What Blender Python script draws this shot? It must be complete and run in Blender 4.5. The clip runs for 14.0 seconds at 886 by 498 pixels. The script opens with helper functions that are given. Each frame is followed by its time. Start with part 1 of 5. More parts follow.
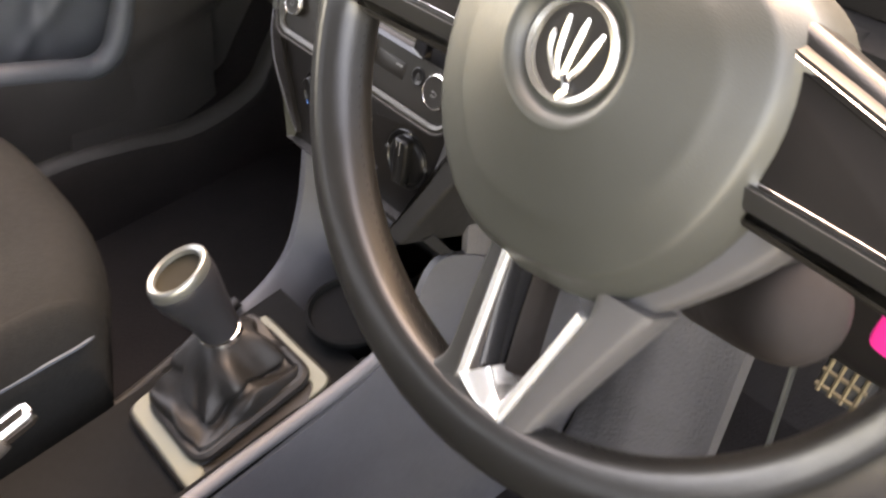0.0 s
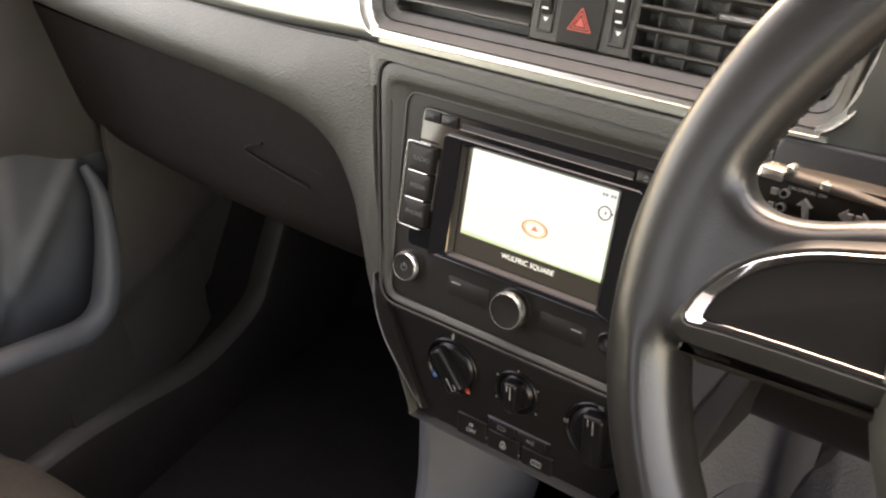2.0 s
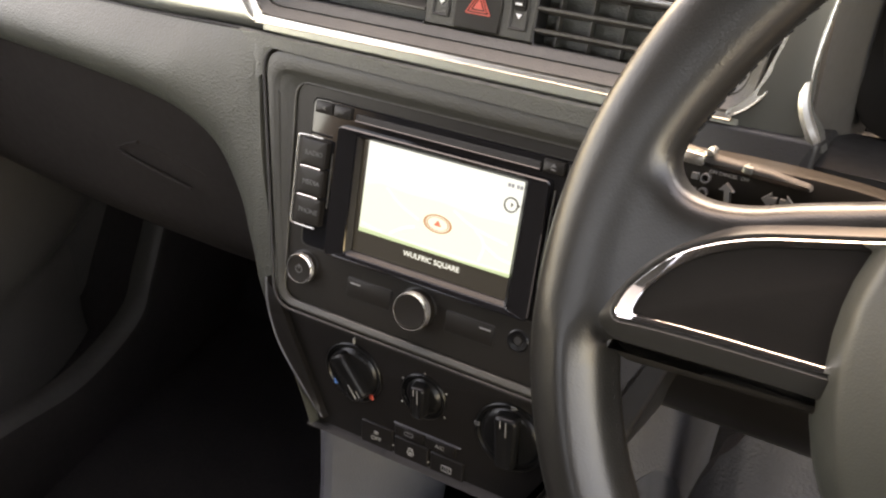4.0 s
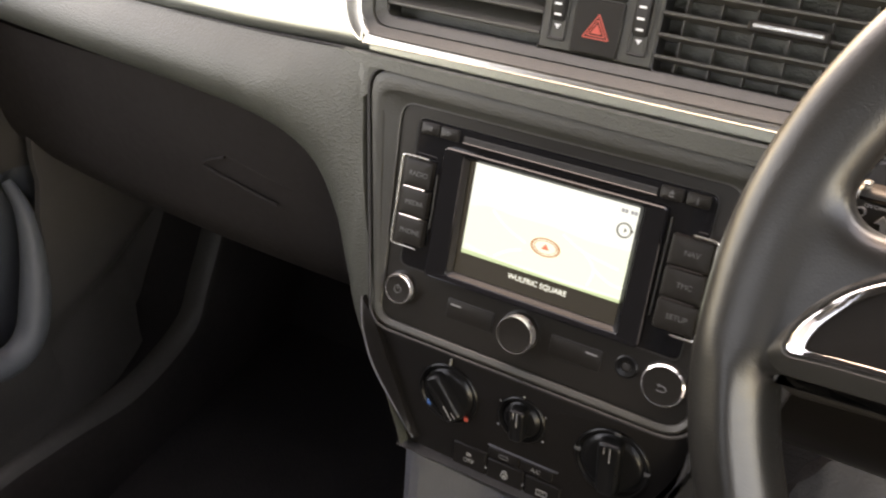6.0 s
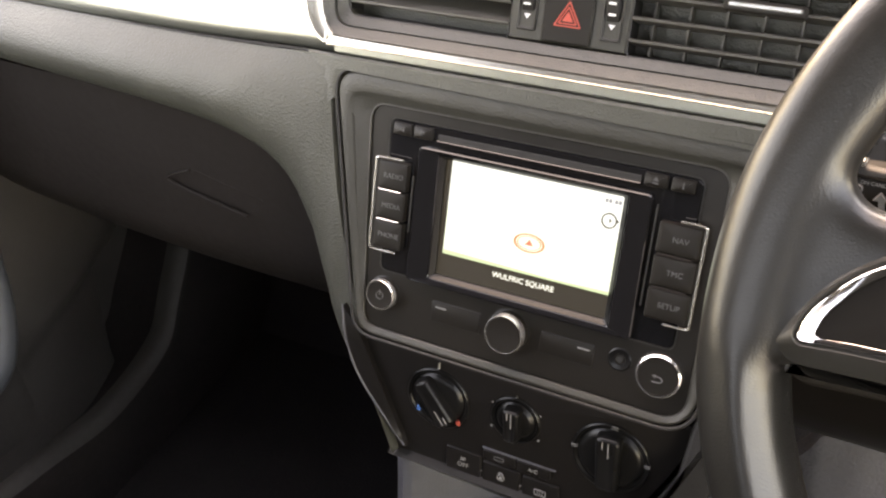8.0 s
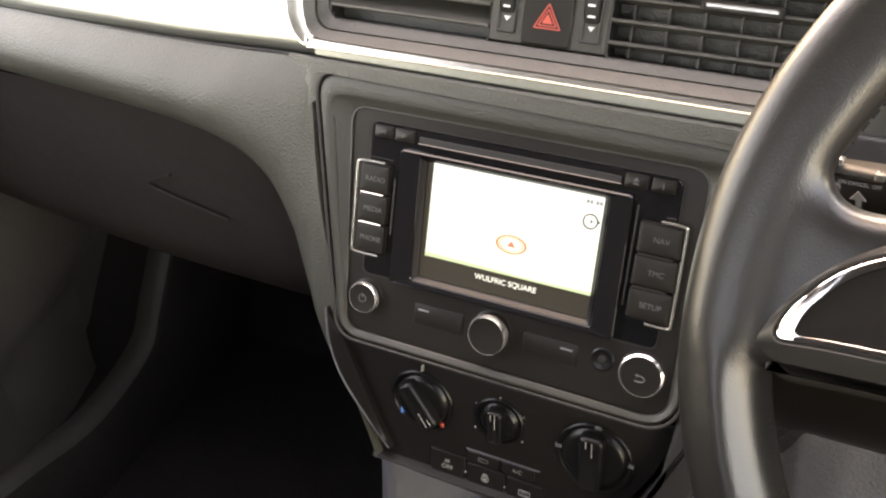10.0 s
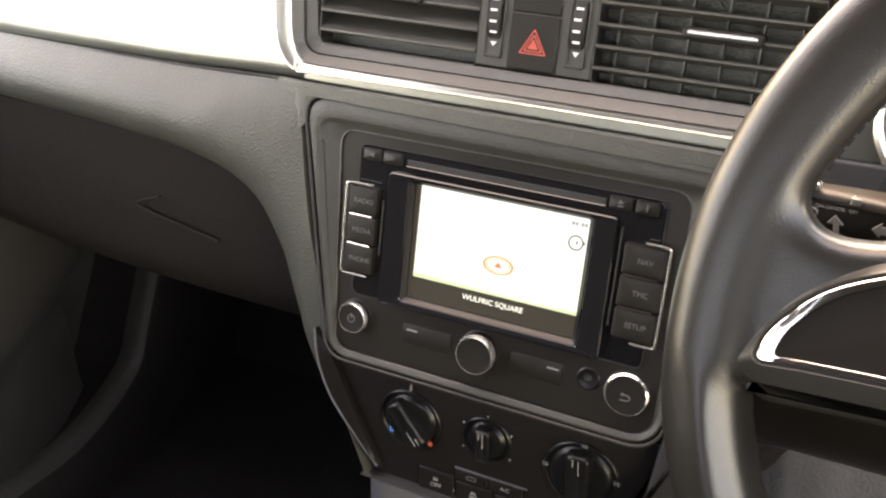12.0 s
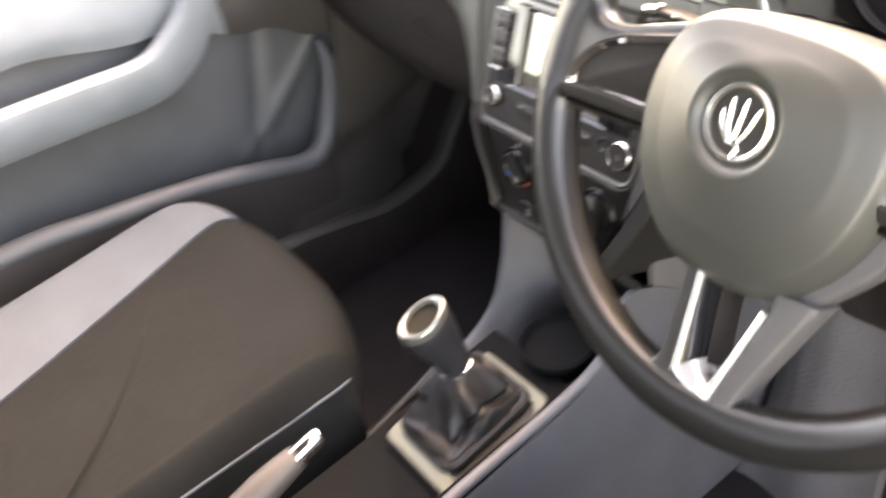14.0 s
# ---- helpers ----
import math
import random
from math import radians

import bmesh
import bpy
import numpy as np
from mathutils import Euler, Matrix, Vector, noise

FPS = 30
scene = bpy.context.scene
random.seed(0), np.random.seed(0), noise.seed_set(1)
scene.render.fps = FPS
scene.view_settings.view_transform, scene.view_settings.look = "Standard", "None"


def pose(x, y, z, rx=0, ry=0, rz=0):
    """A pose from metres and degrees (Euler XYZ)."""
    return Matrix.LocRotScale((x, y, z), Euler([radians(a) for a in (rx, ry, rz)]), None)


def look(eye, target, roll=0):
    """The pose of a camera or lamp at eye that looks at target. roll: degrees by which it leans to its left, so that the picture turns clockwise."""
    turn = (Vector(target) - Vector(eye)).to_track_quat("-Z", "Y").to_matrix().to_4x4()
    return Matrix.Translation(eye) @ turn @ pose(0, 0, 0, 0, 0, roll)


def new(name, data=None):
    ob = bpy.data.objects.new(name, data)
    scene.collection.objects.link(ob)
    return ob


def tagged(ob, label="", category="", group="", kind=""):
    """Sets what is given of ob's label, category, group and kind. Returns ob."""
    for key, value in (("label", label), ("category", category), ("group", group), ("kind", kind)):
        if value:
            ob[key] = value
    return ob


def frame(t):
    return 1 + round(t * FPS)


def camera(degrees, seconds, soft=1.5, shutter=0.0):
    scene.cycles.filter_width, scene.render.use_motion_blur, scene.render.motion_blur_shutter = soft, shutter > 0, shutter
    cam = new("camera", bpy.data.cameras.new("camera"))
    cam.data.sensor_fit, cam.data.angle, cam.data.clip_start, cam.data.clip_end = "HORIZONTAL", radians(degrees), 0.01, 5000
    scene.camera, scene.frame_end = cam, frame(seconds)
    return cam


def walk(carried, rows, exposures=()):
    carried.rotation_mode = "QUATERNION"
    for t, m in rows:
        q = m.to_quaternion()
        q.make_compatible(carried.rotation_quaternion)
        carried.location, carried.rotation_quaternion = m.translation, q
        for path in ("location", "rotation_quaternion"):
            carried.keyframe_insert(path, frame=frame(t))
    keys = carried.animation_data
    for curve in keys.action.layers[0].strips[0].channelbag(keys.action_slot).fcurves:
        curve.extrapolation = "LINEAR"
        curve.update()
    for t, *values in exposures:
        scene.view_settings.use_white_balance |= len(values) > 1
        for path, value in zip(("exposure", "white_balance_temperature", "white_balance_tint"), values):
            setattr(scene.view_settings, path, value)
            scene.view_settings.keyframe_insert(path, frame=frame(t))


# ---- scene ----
# camera and its path: seconds, place in metres, turn in degrees
cam = camera(49.41, 14.0, soft=2.2, shutter=0.5)
ROWS = [
    (0, 0.5319, -0.3848, 0.8819, 46.88, 2.25, 49.11),
    (0.2, 0.4972, -0.3773, 0.8734, 47.51, 0.62, 47.47),
    (0.4, 0.4536, -0.3673, 0.8704, 48.86, 0.50, 44.12),
    (0.5, 0.4304, -0.3752, 0.8821, 49.87, 0.97, 42.20),
    (0.7, 0.3855, -0.3733, 0.8912, 50.77, 2.20, 39.85),
    (0.9, 0.3572, -0.3916, 0.9031, 52.67, 1.87, 38.99),
    (1, 0.3433, -0.3900, 0.9035, 52.77, 3.14, 38.05),
    (1.5, 0.2943, -0.3907, 0.9103, 51.63, 5.35, 35.05),
    (2, 0.2717, -0.3807, 0.9107, 51.19, 6.92, 36.80),
    (2.5, 0.2482, -0.3677, 0.9048, 50.06, 7.58, 34.21),
    (3, 0.2371, -0.3661, 0.8926, 50.15, 6.46, 30.87),
    (3.2, 0.2473, -0.3656, 0.8881, 49.98, 4.76, 30.13),
    (5.3, 0.2450, -0.3666, 0.8990, 50.52, 3.92, 30.33),
    (5.5, 0.2313, -0.3704, 0.8984, 50.50, 4.09, 30.85),
    (6, 0.1963, -0.3895, 0.8998, 51.05, 3.78, 31.21),
    (6.5, 0.1814, -0.3779, 0.8983, 50.98, 5.50, 28.63),
    (7, 0.1792, -0.3792, 0.8962, 50.29, 5.47, 27.83),
    (7.5, 0.1785, -0.3809, 0.8948, 50.20, 5.31, 27.52),
    (8, 0.1801, -0.3808, 0.8952, 50.26, 5.43, 27.16),
    (8.5, 0.1817, -0.3794, 0.8962, 50.41, 5.31, 26.56),
    (9, 0.1815, -0.3804, 0.8958, 50.35, 5.22, 26.20),
    (11.5, 0.1797, -0.3837, 0.8956, 50.37, 5.13, 25.71),
    (12, 0.1824, -0.3853, 0.9032, 51.17, 4.79, 25.30),
    (12.5, 0.2100, -0.3868, 0.9073, 48.65, 5.19, 25.44),
    (13, 0.2686, -0.3978, 0.9213, 47.61, 8.54, 30.91),
    (13.2, 0.3379, -0.4003, 0.9211, 46.12, 9.01, 35.64),
    (13.5, 0.4333, -0.4110, 0.9326, 47.42, 9.59, 41.24),
    (13.7, 0.4929, -0.4305, 0.9556, 48.40, 10.92, 43.99),
    (14, 0.6117, -0.4941, 0.9872, 50.83, 11.76, 52.74),
]
walk(cam, [(r[0], pose(*r[1:])) for r in ROWS], [(0, 5.00, 14500, 23), (0.6, 5.12, 14800, 23), (1, 4.98, 15600, 23), (1.7, 4.48, 15700, 23), (3, 4.36, 15700, 23), (5.5, 4.23, 15900, 23), (7, 4.56, 15600, 23), (12, 4.58, 15600, 23), (13, 4.55, 15600, 23), (13.5, 4.93, 14700, 23), (14, 5.11, 13500, 23)])

# daylight: a pale overcast sky all round the car and a broad weak sun
world = bpy.data.worlds.new("sky")
scene.world = world
world.use_nodes = True
wn = world.node_tree
sky = wn.nodes.new("ShaderNodeTexSky")
sky.sky_type = 'NISHITA'
sky.sun_disc = False
sky.sun_elevation = radians(48)
sky.sun_rotation = radians(-18)
sky.air_density = 0.85
sky.dust_density = 1.2
wn.nodes["Background"].inputs["Strength"].default_value = 0.15
wn.links.new(sky.outputs[0], wn.nodes["Background"].inputs["Color"])
sun = new("sun", bpy.data.lights.new("sun", 'SUN'))
sun.data.energy, sun.data.angle, sun.data.color = 0.08, radians(40), (1.0, 0.97, 0.92)
sun.matrix_world = look((-0.62, 1.91, 2.68), (0, 0, 0.45))


# ---- materials ----
def mat(name, color, rough=0.5, metal=0.0, grain=0.0, scale=900.0, vary=0.12, coat=0.0, cell=False, spec=0.5, uneven=0.2):
    """A surface with cloudy colour, uneven gloss and fine relief. grain: depth of the relief in metres."""
    m = bpy.data.materials.new(name)
    m.use_nodes = True
    n, l = m.node_tree.nodes, m.node_tree.links
    b = n["Principled BSDF"]
    b.inputs["Metallic"].default_value = metal
    b.inputs["Coat Weight"].default_value = coat
    b.inputs["Coat Roughness"].default_value = 0.06 if rough < 0.1 else 0.24
    b.inputs["Specular IOR Level"].default_value = spec
    tc = n.new("ShaderNodeTexCoord")
    big = n.new("ShaderNodeTexNoise")
    big.inputs["Scale"].default_value, big.inputs["Detail"].default_value = 14.0, 5.0
    l.new(tc.outputs["Object"], big.inputs["Vector"])
    ramp = n.new("ShaderNodeMapRange")
    ramp.inputs["From Min"].default_value, ramp.inputs["From Max"].default_value = 0.3, 0.7
    ramp.inputs["To Min"].default_value, ramp.inputs["To Max"].default_value = 1 - vary, 1 + vary
    l.new(big.outputs["Fac"], ramp.inputs["Value"])
    mul = n.new("ShaderNodeVectorMath")
    mul.operation = 'SCALE'
    mul.inputs[0].default_value = color
    l.new(ramp.outputs[0], mul.inputs["Scale"])
    l.new(mul.outputs[0], b.inputs["Base Color"])
    fine = n.new("ShaderNodeTexNoise")
    fine.inputs["Scale"].default_value, fine.inputs["Detail"].default_value = 160.0, 4.0
    l.new(tc.outputs["Object"], fine.inputs["Vector"])
    rr = n.new("ShaderNodeMapRange")
    rr.inputs["To Min"].default_value, rr.inputs["To Max"].default_value = max(0.02, rough * (1 - uneven)), min(1.0, rough * (1 + uneven))
    l.new(fine.outputs["Fac"], rr.inputs["Value"])
    l.new(rr.outputs[0], b.inputs["Roughness"])
    if grain:
        tex = n.new("ShaderNodeTexVoronoi" if cell else "ShaderNodeTexNoise")
        tex.inputs["Scale"].default_value = scale
        l.new(tc.outputs["Object"], tex.inputs["Vector"])
        bump = n.new("ShaderNodeBump")
        bump.inputs["Distance"].default_value = grain
        bump.inputs["Strength"].default_value = 0.6
        l.new(tex.outputs[0], bump.inputs["Height"])
        l.new(bump.outputs[0], b.inputs["Normal"])
    return m


def glow(name, color, strength):
    m = bpy.data.materials.new(name)
    m.use_nodes = True
    b = m.node_tree.nodes["Principled BSDF"]
    b.inputs["Base Color"].default_value = (0.02, 0.02, 0.02, 1)
    b.inputs["Roughness"].default_value = 0.2
    b.inputs["Emission Color"].default_value = (*color, 1)
    b.inputs["Emission Strength"].default_value = strength
    return m


PAD = mat("grained_soft_plastic", (0.060, 0.061, 0.050), 0.40, grain=0.0005, scale=760, cell=True)
FASCIA = mat("fascia_soft_plastic", (0.043, 0.0420, 0.0355), 0.42, grain=0.0003, scale=800, cell=True)
VENT = mat("vent_grey_plastic", (0.070, 0.065, 0.057), 0.36, grain=0.0001, scale=1100, cell=True)
PLASTIC = mat("black_grained_plastic", (0.015, 0.0147, 0.0145), 0.45, grain=0.0002, scale=1100, cell=True)
SMOOTH = mat("smooth_black_plastic", (0.0150, 0.0130, 0.0110), 0.38, vary=0.05, spec=0.27, uneven=0.05)
GREY = mat("grey_grained_plastic", (0.085, 0.086, 0.094), 0.5, grain=0.0003, scale=900, cell=True)
GLOSS = mat("piano_black", (0.008, 0.008, 0.009), 0.06, vary=0.0, coat=0.3, spec=0.35)
SATIN = mat("satin_silver_paint", (0.27, 0.28, 0.26), 0.32, metal=0.8, vary=0.05, uneven=0.04)
DECOR = mat("dull_silver_decor", (0.32, 0.325, 0.285), 0.42, metal=0.65, vary=0.08, uneven=0.06)
SILVER = mat("brushed_silver_trim", (0.62, 0.61, 0.56), 0.25, metal=0.9, vary=0.05, uneven=0.04)
STRIP = mat("dull_champagne_trim", (0.115, 0.118, 0.090), 0.55, metal=0.2, vary=0.05, uneven=0.04)
CHROME = mat("chrome", (0.85, 0.85, 0.85), 0.07, metal=1.0, vary=0.0)
SPOKE = mat("dark_silver_paint", (0.032, 0.031, 0.029), 0.44, metal=0.3, vary=0.04, uneven=0.04)
LEATHER = mat("black_leather", (0.0096, 0.0094, 0.0088), 0.33, grain=0.00008, scale=1050, cell=True, uneven=0.14, spec=0.58)
GAITER = mat("black_gaiter_leather", (0.0100, 0.0096, 0.0094), 0.46, grain=0.0002, scale=700, cell=True, spec=0.30)
KNOB = mat("dark_metallic_knob", (0.022, 0.023, 0.027), 0.33, vary=0.05, metal=0.25, uneven=0.05)
HUB = mat("hub_soft_plastic", (0.0365, 0.0380, 0.0325), 0.41, grain=0.00007, scale=1300, cell=True)
FABRIC = mat("dark_grey_seat_fabric", (0.0074, 0.0084, 0.0084), 0.85, grain=0.0008, scale=600, spec=0.16)
FABRIC2 = mat("pale_grey_seat_fabric", (0.056, 0.072, 0.090), 0.85, grain=0.0008, scale=600)
CARPET = mat("black_carpet", (0.0190, 0.0165, 0.0165), 0.95, grain=0.002, scale=350, spec=0.15)
HEATER = mat("black_heater_plastic", (0.0105, 0.0092, 0.0088), 0.40, vary=0.05, spec=0.20, uneven=0.05)
TUNNEL = mat("black_console_plastic", (0.0036, 0.0040, 0.0043), 0.75, grain=0.0001, scale=1100, cell=True, spec=0.08)
LID = mat("dark_glove_box_plastic", (0.0235, 0.0195, 0.0182), 0.7, grain=0.00006, scale=1100, cell=True, spec=0.16)
VOID = mat("vent_black", (0.018, 0.0168, 0.0155), 0.7, vary=0.0)
MARK = mat("white_print", (0.75, 0.75, 0.73), 0.5, vary=0.02)
BRIGHT = mat("polished_trim", (0.92, 0.92, 0.90), 0.15, metal=0.92, vary=0.0)
UTRIM = mat("polished_spoke_trim", (0.88, 0.88, 0.86), 0.24, metal=0.75, vary=0.0)
GRIP = mat("dial_grip_plastic", (0.007, 0.007, 0.0072), 0.30, vary=0.0, spec=0.3)
SIGN = mat("pale_sign_print", (0.24, 0.235, 0.22), 0.5, vary=0.02)
DIM = mat("grey_print", (0.09, 0.09, 0.088), 0.5, vary=0.02)
RED = mat("red_print", (0.55, 0.085, 0.06), 0.4, vary=0.05)
BLUE = mat("blue_print", (0.03, 0.16, 0.42), 0.4, vary=0.05)
PINK = mat("pink_plastic", (0.80, 0.03, 0.22), 0.35, vary=0.05)
CLOTH = mat("grey_headliner", (0.11, 0.105, 0.10), 0.95, grain=0.0006, scale=500)
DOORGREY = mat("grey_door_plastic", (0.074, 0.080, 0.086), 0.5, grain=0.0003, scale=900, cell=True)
# lighter sill colour that stands in for the highlight on its rounded top
SILLSHEEN = mat("sill_sheen_plastic", (0.036, 0.033, 0.029), 0.6, grain=0.0003, scale=900, cell=True)
# darker grey; on the door's front end and pocket it imitates shade
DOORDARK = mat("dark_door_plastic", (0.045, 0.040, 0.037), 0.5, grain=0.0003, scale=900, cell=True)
INSERT = mat("dull_black_insert", (0.0095, 0.0080, 0.0072), 0.6, grain=0.00004, scale=1300, cell=True, spec=0.12)
BRASS = mat("worn_pedal_metal", (0.16, 0.125, 0.08), 0.4, metal=0.6)
INLAY = mat("brown_knob_inlay", (0.017, 0.0155, 0.011), 0.75, vary=0.05, spec=0.08)
# door grey made paler, putting daylight into the upper panel and armrest
UPPERDOOR = mat("lit_grey_door_plastic", (0.185, 0.208, 0.222), 0.42, grain=0.0003, scale=900, cell=True)
MAT = mat("grey_footwell_carpet", (0.090, 0.086, 0.090), 0.95, grain=0.002, scale=350)
ARM = mat("mauve_grey_spoke_plastic", (0.072, 0.069, 0.068), 0.42, vary=0.05)
RUBBER = mat("black_rubber", (0.02, 0.02, 0.02), 0.7)
THREAD = mat("dark_thread", (0.014, 0.014, 0.014), 0.75, vary=0.0, spec=0.2)
SCREEN = glow("lit_map", (0.45, 0.70, 1.0), 0.085)
MAPGREEN = glow("lit_map_green", (0.34, 0.62, 0.58), 0.072)
SCREENBAR = glow("lit_bar", (0.03, 0.035, 0.035), 0.045)
LITWHITE = glow("lit_white", (0.50, 0.74, 1.0), 0.10)
LITDARK = glow("lit_dark_grey", (0.20, 0.27, 0.36), 0.02)
LITRED = glow("lit_red", (0.75, 0.14, 0.13), 0.10)
LITGREY = glow("lit_grey", (0.16, 0.24, 0.40), 0.075)
LITRING = glow("lit_brown", (0.55, 0.33, 0.24), 0.05)
MAPPALE = glow("lit_map_pale_green", (0.375, 0.616, 0.76), 0.100)


# ---- builders ----
def part(name, bm, material, parent=None, label="", smooth=True):
    """Links a bmesh as one mesh object under a thing or part."""
    bmesh.ops.recalc_face_normals(bm, faces=bm.faces)
    me = bpy.data.meshes.new(name)
    bm.to_mesh(me)
    bm.free()
    me.materials.append(material)
    if smooth:
        me.shade_smooth()
        me.set_sharp_from_angle(angle=radians(38))
    ob = new(name, me)
    if parent is not None:
        ob.parent = parent
    return tagged(ob, label)


def thing(name, m, label, category, group="", kind=""):
    ob = new(name)
    ob.empty_display_size = 0.02
    ob.matrix_world = m
    return tagged(ob, label, category, group, kind)


def faces_between(bm, a, b):
    for i in range(len(a)):
        j = (i + 1) % len(a)
        bm.faces.new((a[i], a[j], b[j], b[i]))


def loft(rings, cap=True, bm=None):
    """A skin through closed rings of equally many points."""
    bm = bm or bmesh.new()
    vs = [[bm.verts.new(p) for p in r] for r in rings]
    for a, b in zip(vs, vs[1:]):
        faces_between(bm, a, b)
    if cap:
        bm.faces.new(vs[0])
        bm.faces.new(list(reversed(vs[-1])))
    return bm


def rounded(points, radius, seg=5):
    """The outline through points (x, z) with each corner rounded. radius: one for all, or one each."""
    out, n = [], len(points)
    rs = radius if isinstance(radius, (list, tuple)) else [radius] * n
    for i, p in enumerate(points):
        p, a, b = Vector(p), Vector(points[i - 1]), Vector(points[(i + 1) % n])
        u, v = (a - p), (b - p)
        r = min(rs[i], 0.49 * u.length, 0.49 * v.length)
        if r < 1e-6:
            out += [p.copy() for _ in range(seg + 1)]
            continue
        p0, p1 = p + u.normalized() * r, p + v.normalized() * r
        for k in range(seg + 1):
            t = k / seg
            out.append(p0 * (1 - t) ** 2 + p * 2 * t * (1 - t) + p1 * t ** 2)
    return out


def smooth_line(points, n, closed=False):
    """n points along a Catmull-Rom curve through the given ones (2D or 3D)."""
    pts = [Vector(p) for p in points]
    m = len(pts)
    spans = m if closed else m - 1
    out = []
    for k in range(n):
        s = spans * k / (n if closed else n - 1)
        i = min(int(s), spans - 1)
        t = s - i
        g = (lambda q: pts[q % m]) if closed else (lambda q: pts[max(0, min(m - 1, q))])
        a, b, c, d = g(i - 1), g(i), g(i + 1), g(i + 2)
        out.append(0.5 * ((2 * b) + (c - a) * t + (2 * a - 5 * b + 4 * c - d) * t * t + (3 * b - a - 3 * c + d) * t ** 3))
    return out


def inset(poly, d):
    """The outline moved inwards by d."""
    n = len(poly)
    area = sum(poly[i].x * poly[(i + 1) % n].y - poly[(i + 1) % n].x * poly[i].y for i in range(n))
    sgn = 1 if area > 0 else -1
    out = []
    for i in range(n):
        a, b, j, k = poly[i - 1], poly[(i + 1) % n], 1, 1
        while (b - a).length < 1e-7 and k < n:
            k += 1
            a, b = poly[i - k], poly[(i + k) % n]
        t = (b - a).normalized()
        out.append(poly[i] + Vector((-t.y, t.x)) * d * sgn)
    return out


def flat_y(poly, y):
    return [(p[0], y, p[1]) for p in poly]


def plate(poly, front, back, edge=0.0008, steps=2, dome=0.0, bm=None):
    """A slab with the outline (x, z), its face towards -y and its front edge rounded."""
    poly = [Vector(p) for p in poly]
    rings = [flat_y(poly, back)]
    for k in range(steps + 1):
        a = k / steps * math.pi / 2
        rings.append(flat_y(inset(poly, edge * (1 - math.cos(a))), front + edge * (1 - math.sin(a))))
    if dome:
        c = sum(poly, Vector((0, 0))) / len(poly)
        last = inset(poly, edge)
        for f in (0.85, 0.6, 0.3, 0.1):
            rings.append(flat_y([c + (p - c) * f for p in last], front - dome * (1 - f * f)))
    return loft(rings, bm=bm)


def ring(outer, inner, front, back, edge=0.0006, inner_front=None, inner_back=None, bm=None):
    """A frame between two outlines of equally many points."""
    outer, inner = [Vector(p) for p in outer], [Vector(p) for p in inner]
    fi = front if inner_front is None else inner_front
    bi = back if inner_back is None else inner_back
    rings = [flat_y(outer, back), flat_y(outer, front + edge), flat_y(inset(outer, edge), front),
             flat_y(inset(inner, -edge), fi), flat_y(inner, fi + edge), flat_y(inner, bi)]
    bm = bm or bmesh.new()
    vs = [[bm.verts.new(p) for p in r] for r in rings]
    for a, b in zip(vs, vs[1:] + vs[:1]):
        faces_between(bm, a, b)
    return bm


def lathe(profile, seg=32, m=None, bm=None):
    """A turned body: profile of (radius, height), turned round the local z axis, laid by m."""
    rings = []
    for r, h in profile:
        pts = [Vector((max(r, 1e-5) * math.cos(2 * math.pi * k / seg), max(r, 1e-5) * math.sin(2 * math.pi * k / seg), h)) for k in range(seg)]
        rings.append([m @ p for p in pts] if m is not None else pts)
    return loft(rings, bm=bm)


def facing(x, y, z):
    """A frame whose z axis points to the viewer (-y), for turned bodies on a panel."""
    return Matrix.Translation((x, y, z)) @ pose(0, 0, 0, 90)


def tube(points, radius, seg=10, closed=False, flat=1.0, bm=None):
    """A round bar along points. radius: one, or one for each point."""
    pts = [Vector(p) for p in points]
    n = len(pts)
    rad = radius if isinstance(radius, (list, tuple)) else [radius] * n
    up, rings = None, []
    for i in range(n):
        a = pts[i - 1] if (closed or i) else pts[i]
        b = pts[(i + 1) % n] if (closed or i < n - 1) else pts[i]
        t = (b - a).normalized()
        if up is None:
            up = t.orthogonal().normalized()
        up = (up - t * up.dot(t)).normalized()
        side = t.cross(up)
        rings.append([pts[i] + (up * math.cos(2 * math.pi * k / seg) + side * math.sin(2 * math.pi * k / seg) * flat) * rad[i] for k in range(seg)])
    bm = bm or bmesh.new()
    vs = [[bm.verts.new(p) for p in r] for r in rings]
    for a, b in zip(vs, vs[1:]):
        faces_between(bm, a, b)
    if closed:
        best = min(range(seg), key=lambda o: sum((rings[-1][(k + o) % seg] - rings[0][k]).length for k in range(seg)))
        faces_between(bm, vs[-1][best:] + vs[-1][:best], vs[0])
    else:
        bm.faces.new(vs[0])
        bm.faces.new(list(reversed(vs[-1])))
    return bm


def box(x0, x1, y0, y1, z0, z1, edge=0.002, bm=None):
    bm2 = bmesh.new()
    bmesh.ops.create_cube(bm2, size=1)
    for v in bm2.verts:
        v.co = Vector(((x0 + x1) / 2 + v.co.x * (x1 - x0), (y0 + y1) / 2 + v.co.y * (y1 - y0), (z0 + z1) / 2 + v.co.z * (z1 - z0)))
    if edge:
        bmesh.ops.bevel(bm2, geom=bm2.edges[:], offset=min(edge, 0.45 * min(x1 - x0, y1 - y0, z1 - z0)), segments=2, affect='EDGES', profile=0.5)
    return bm2


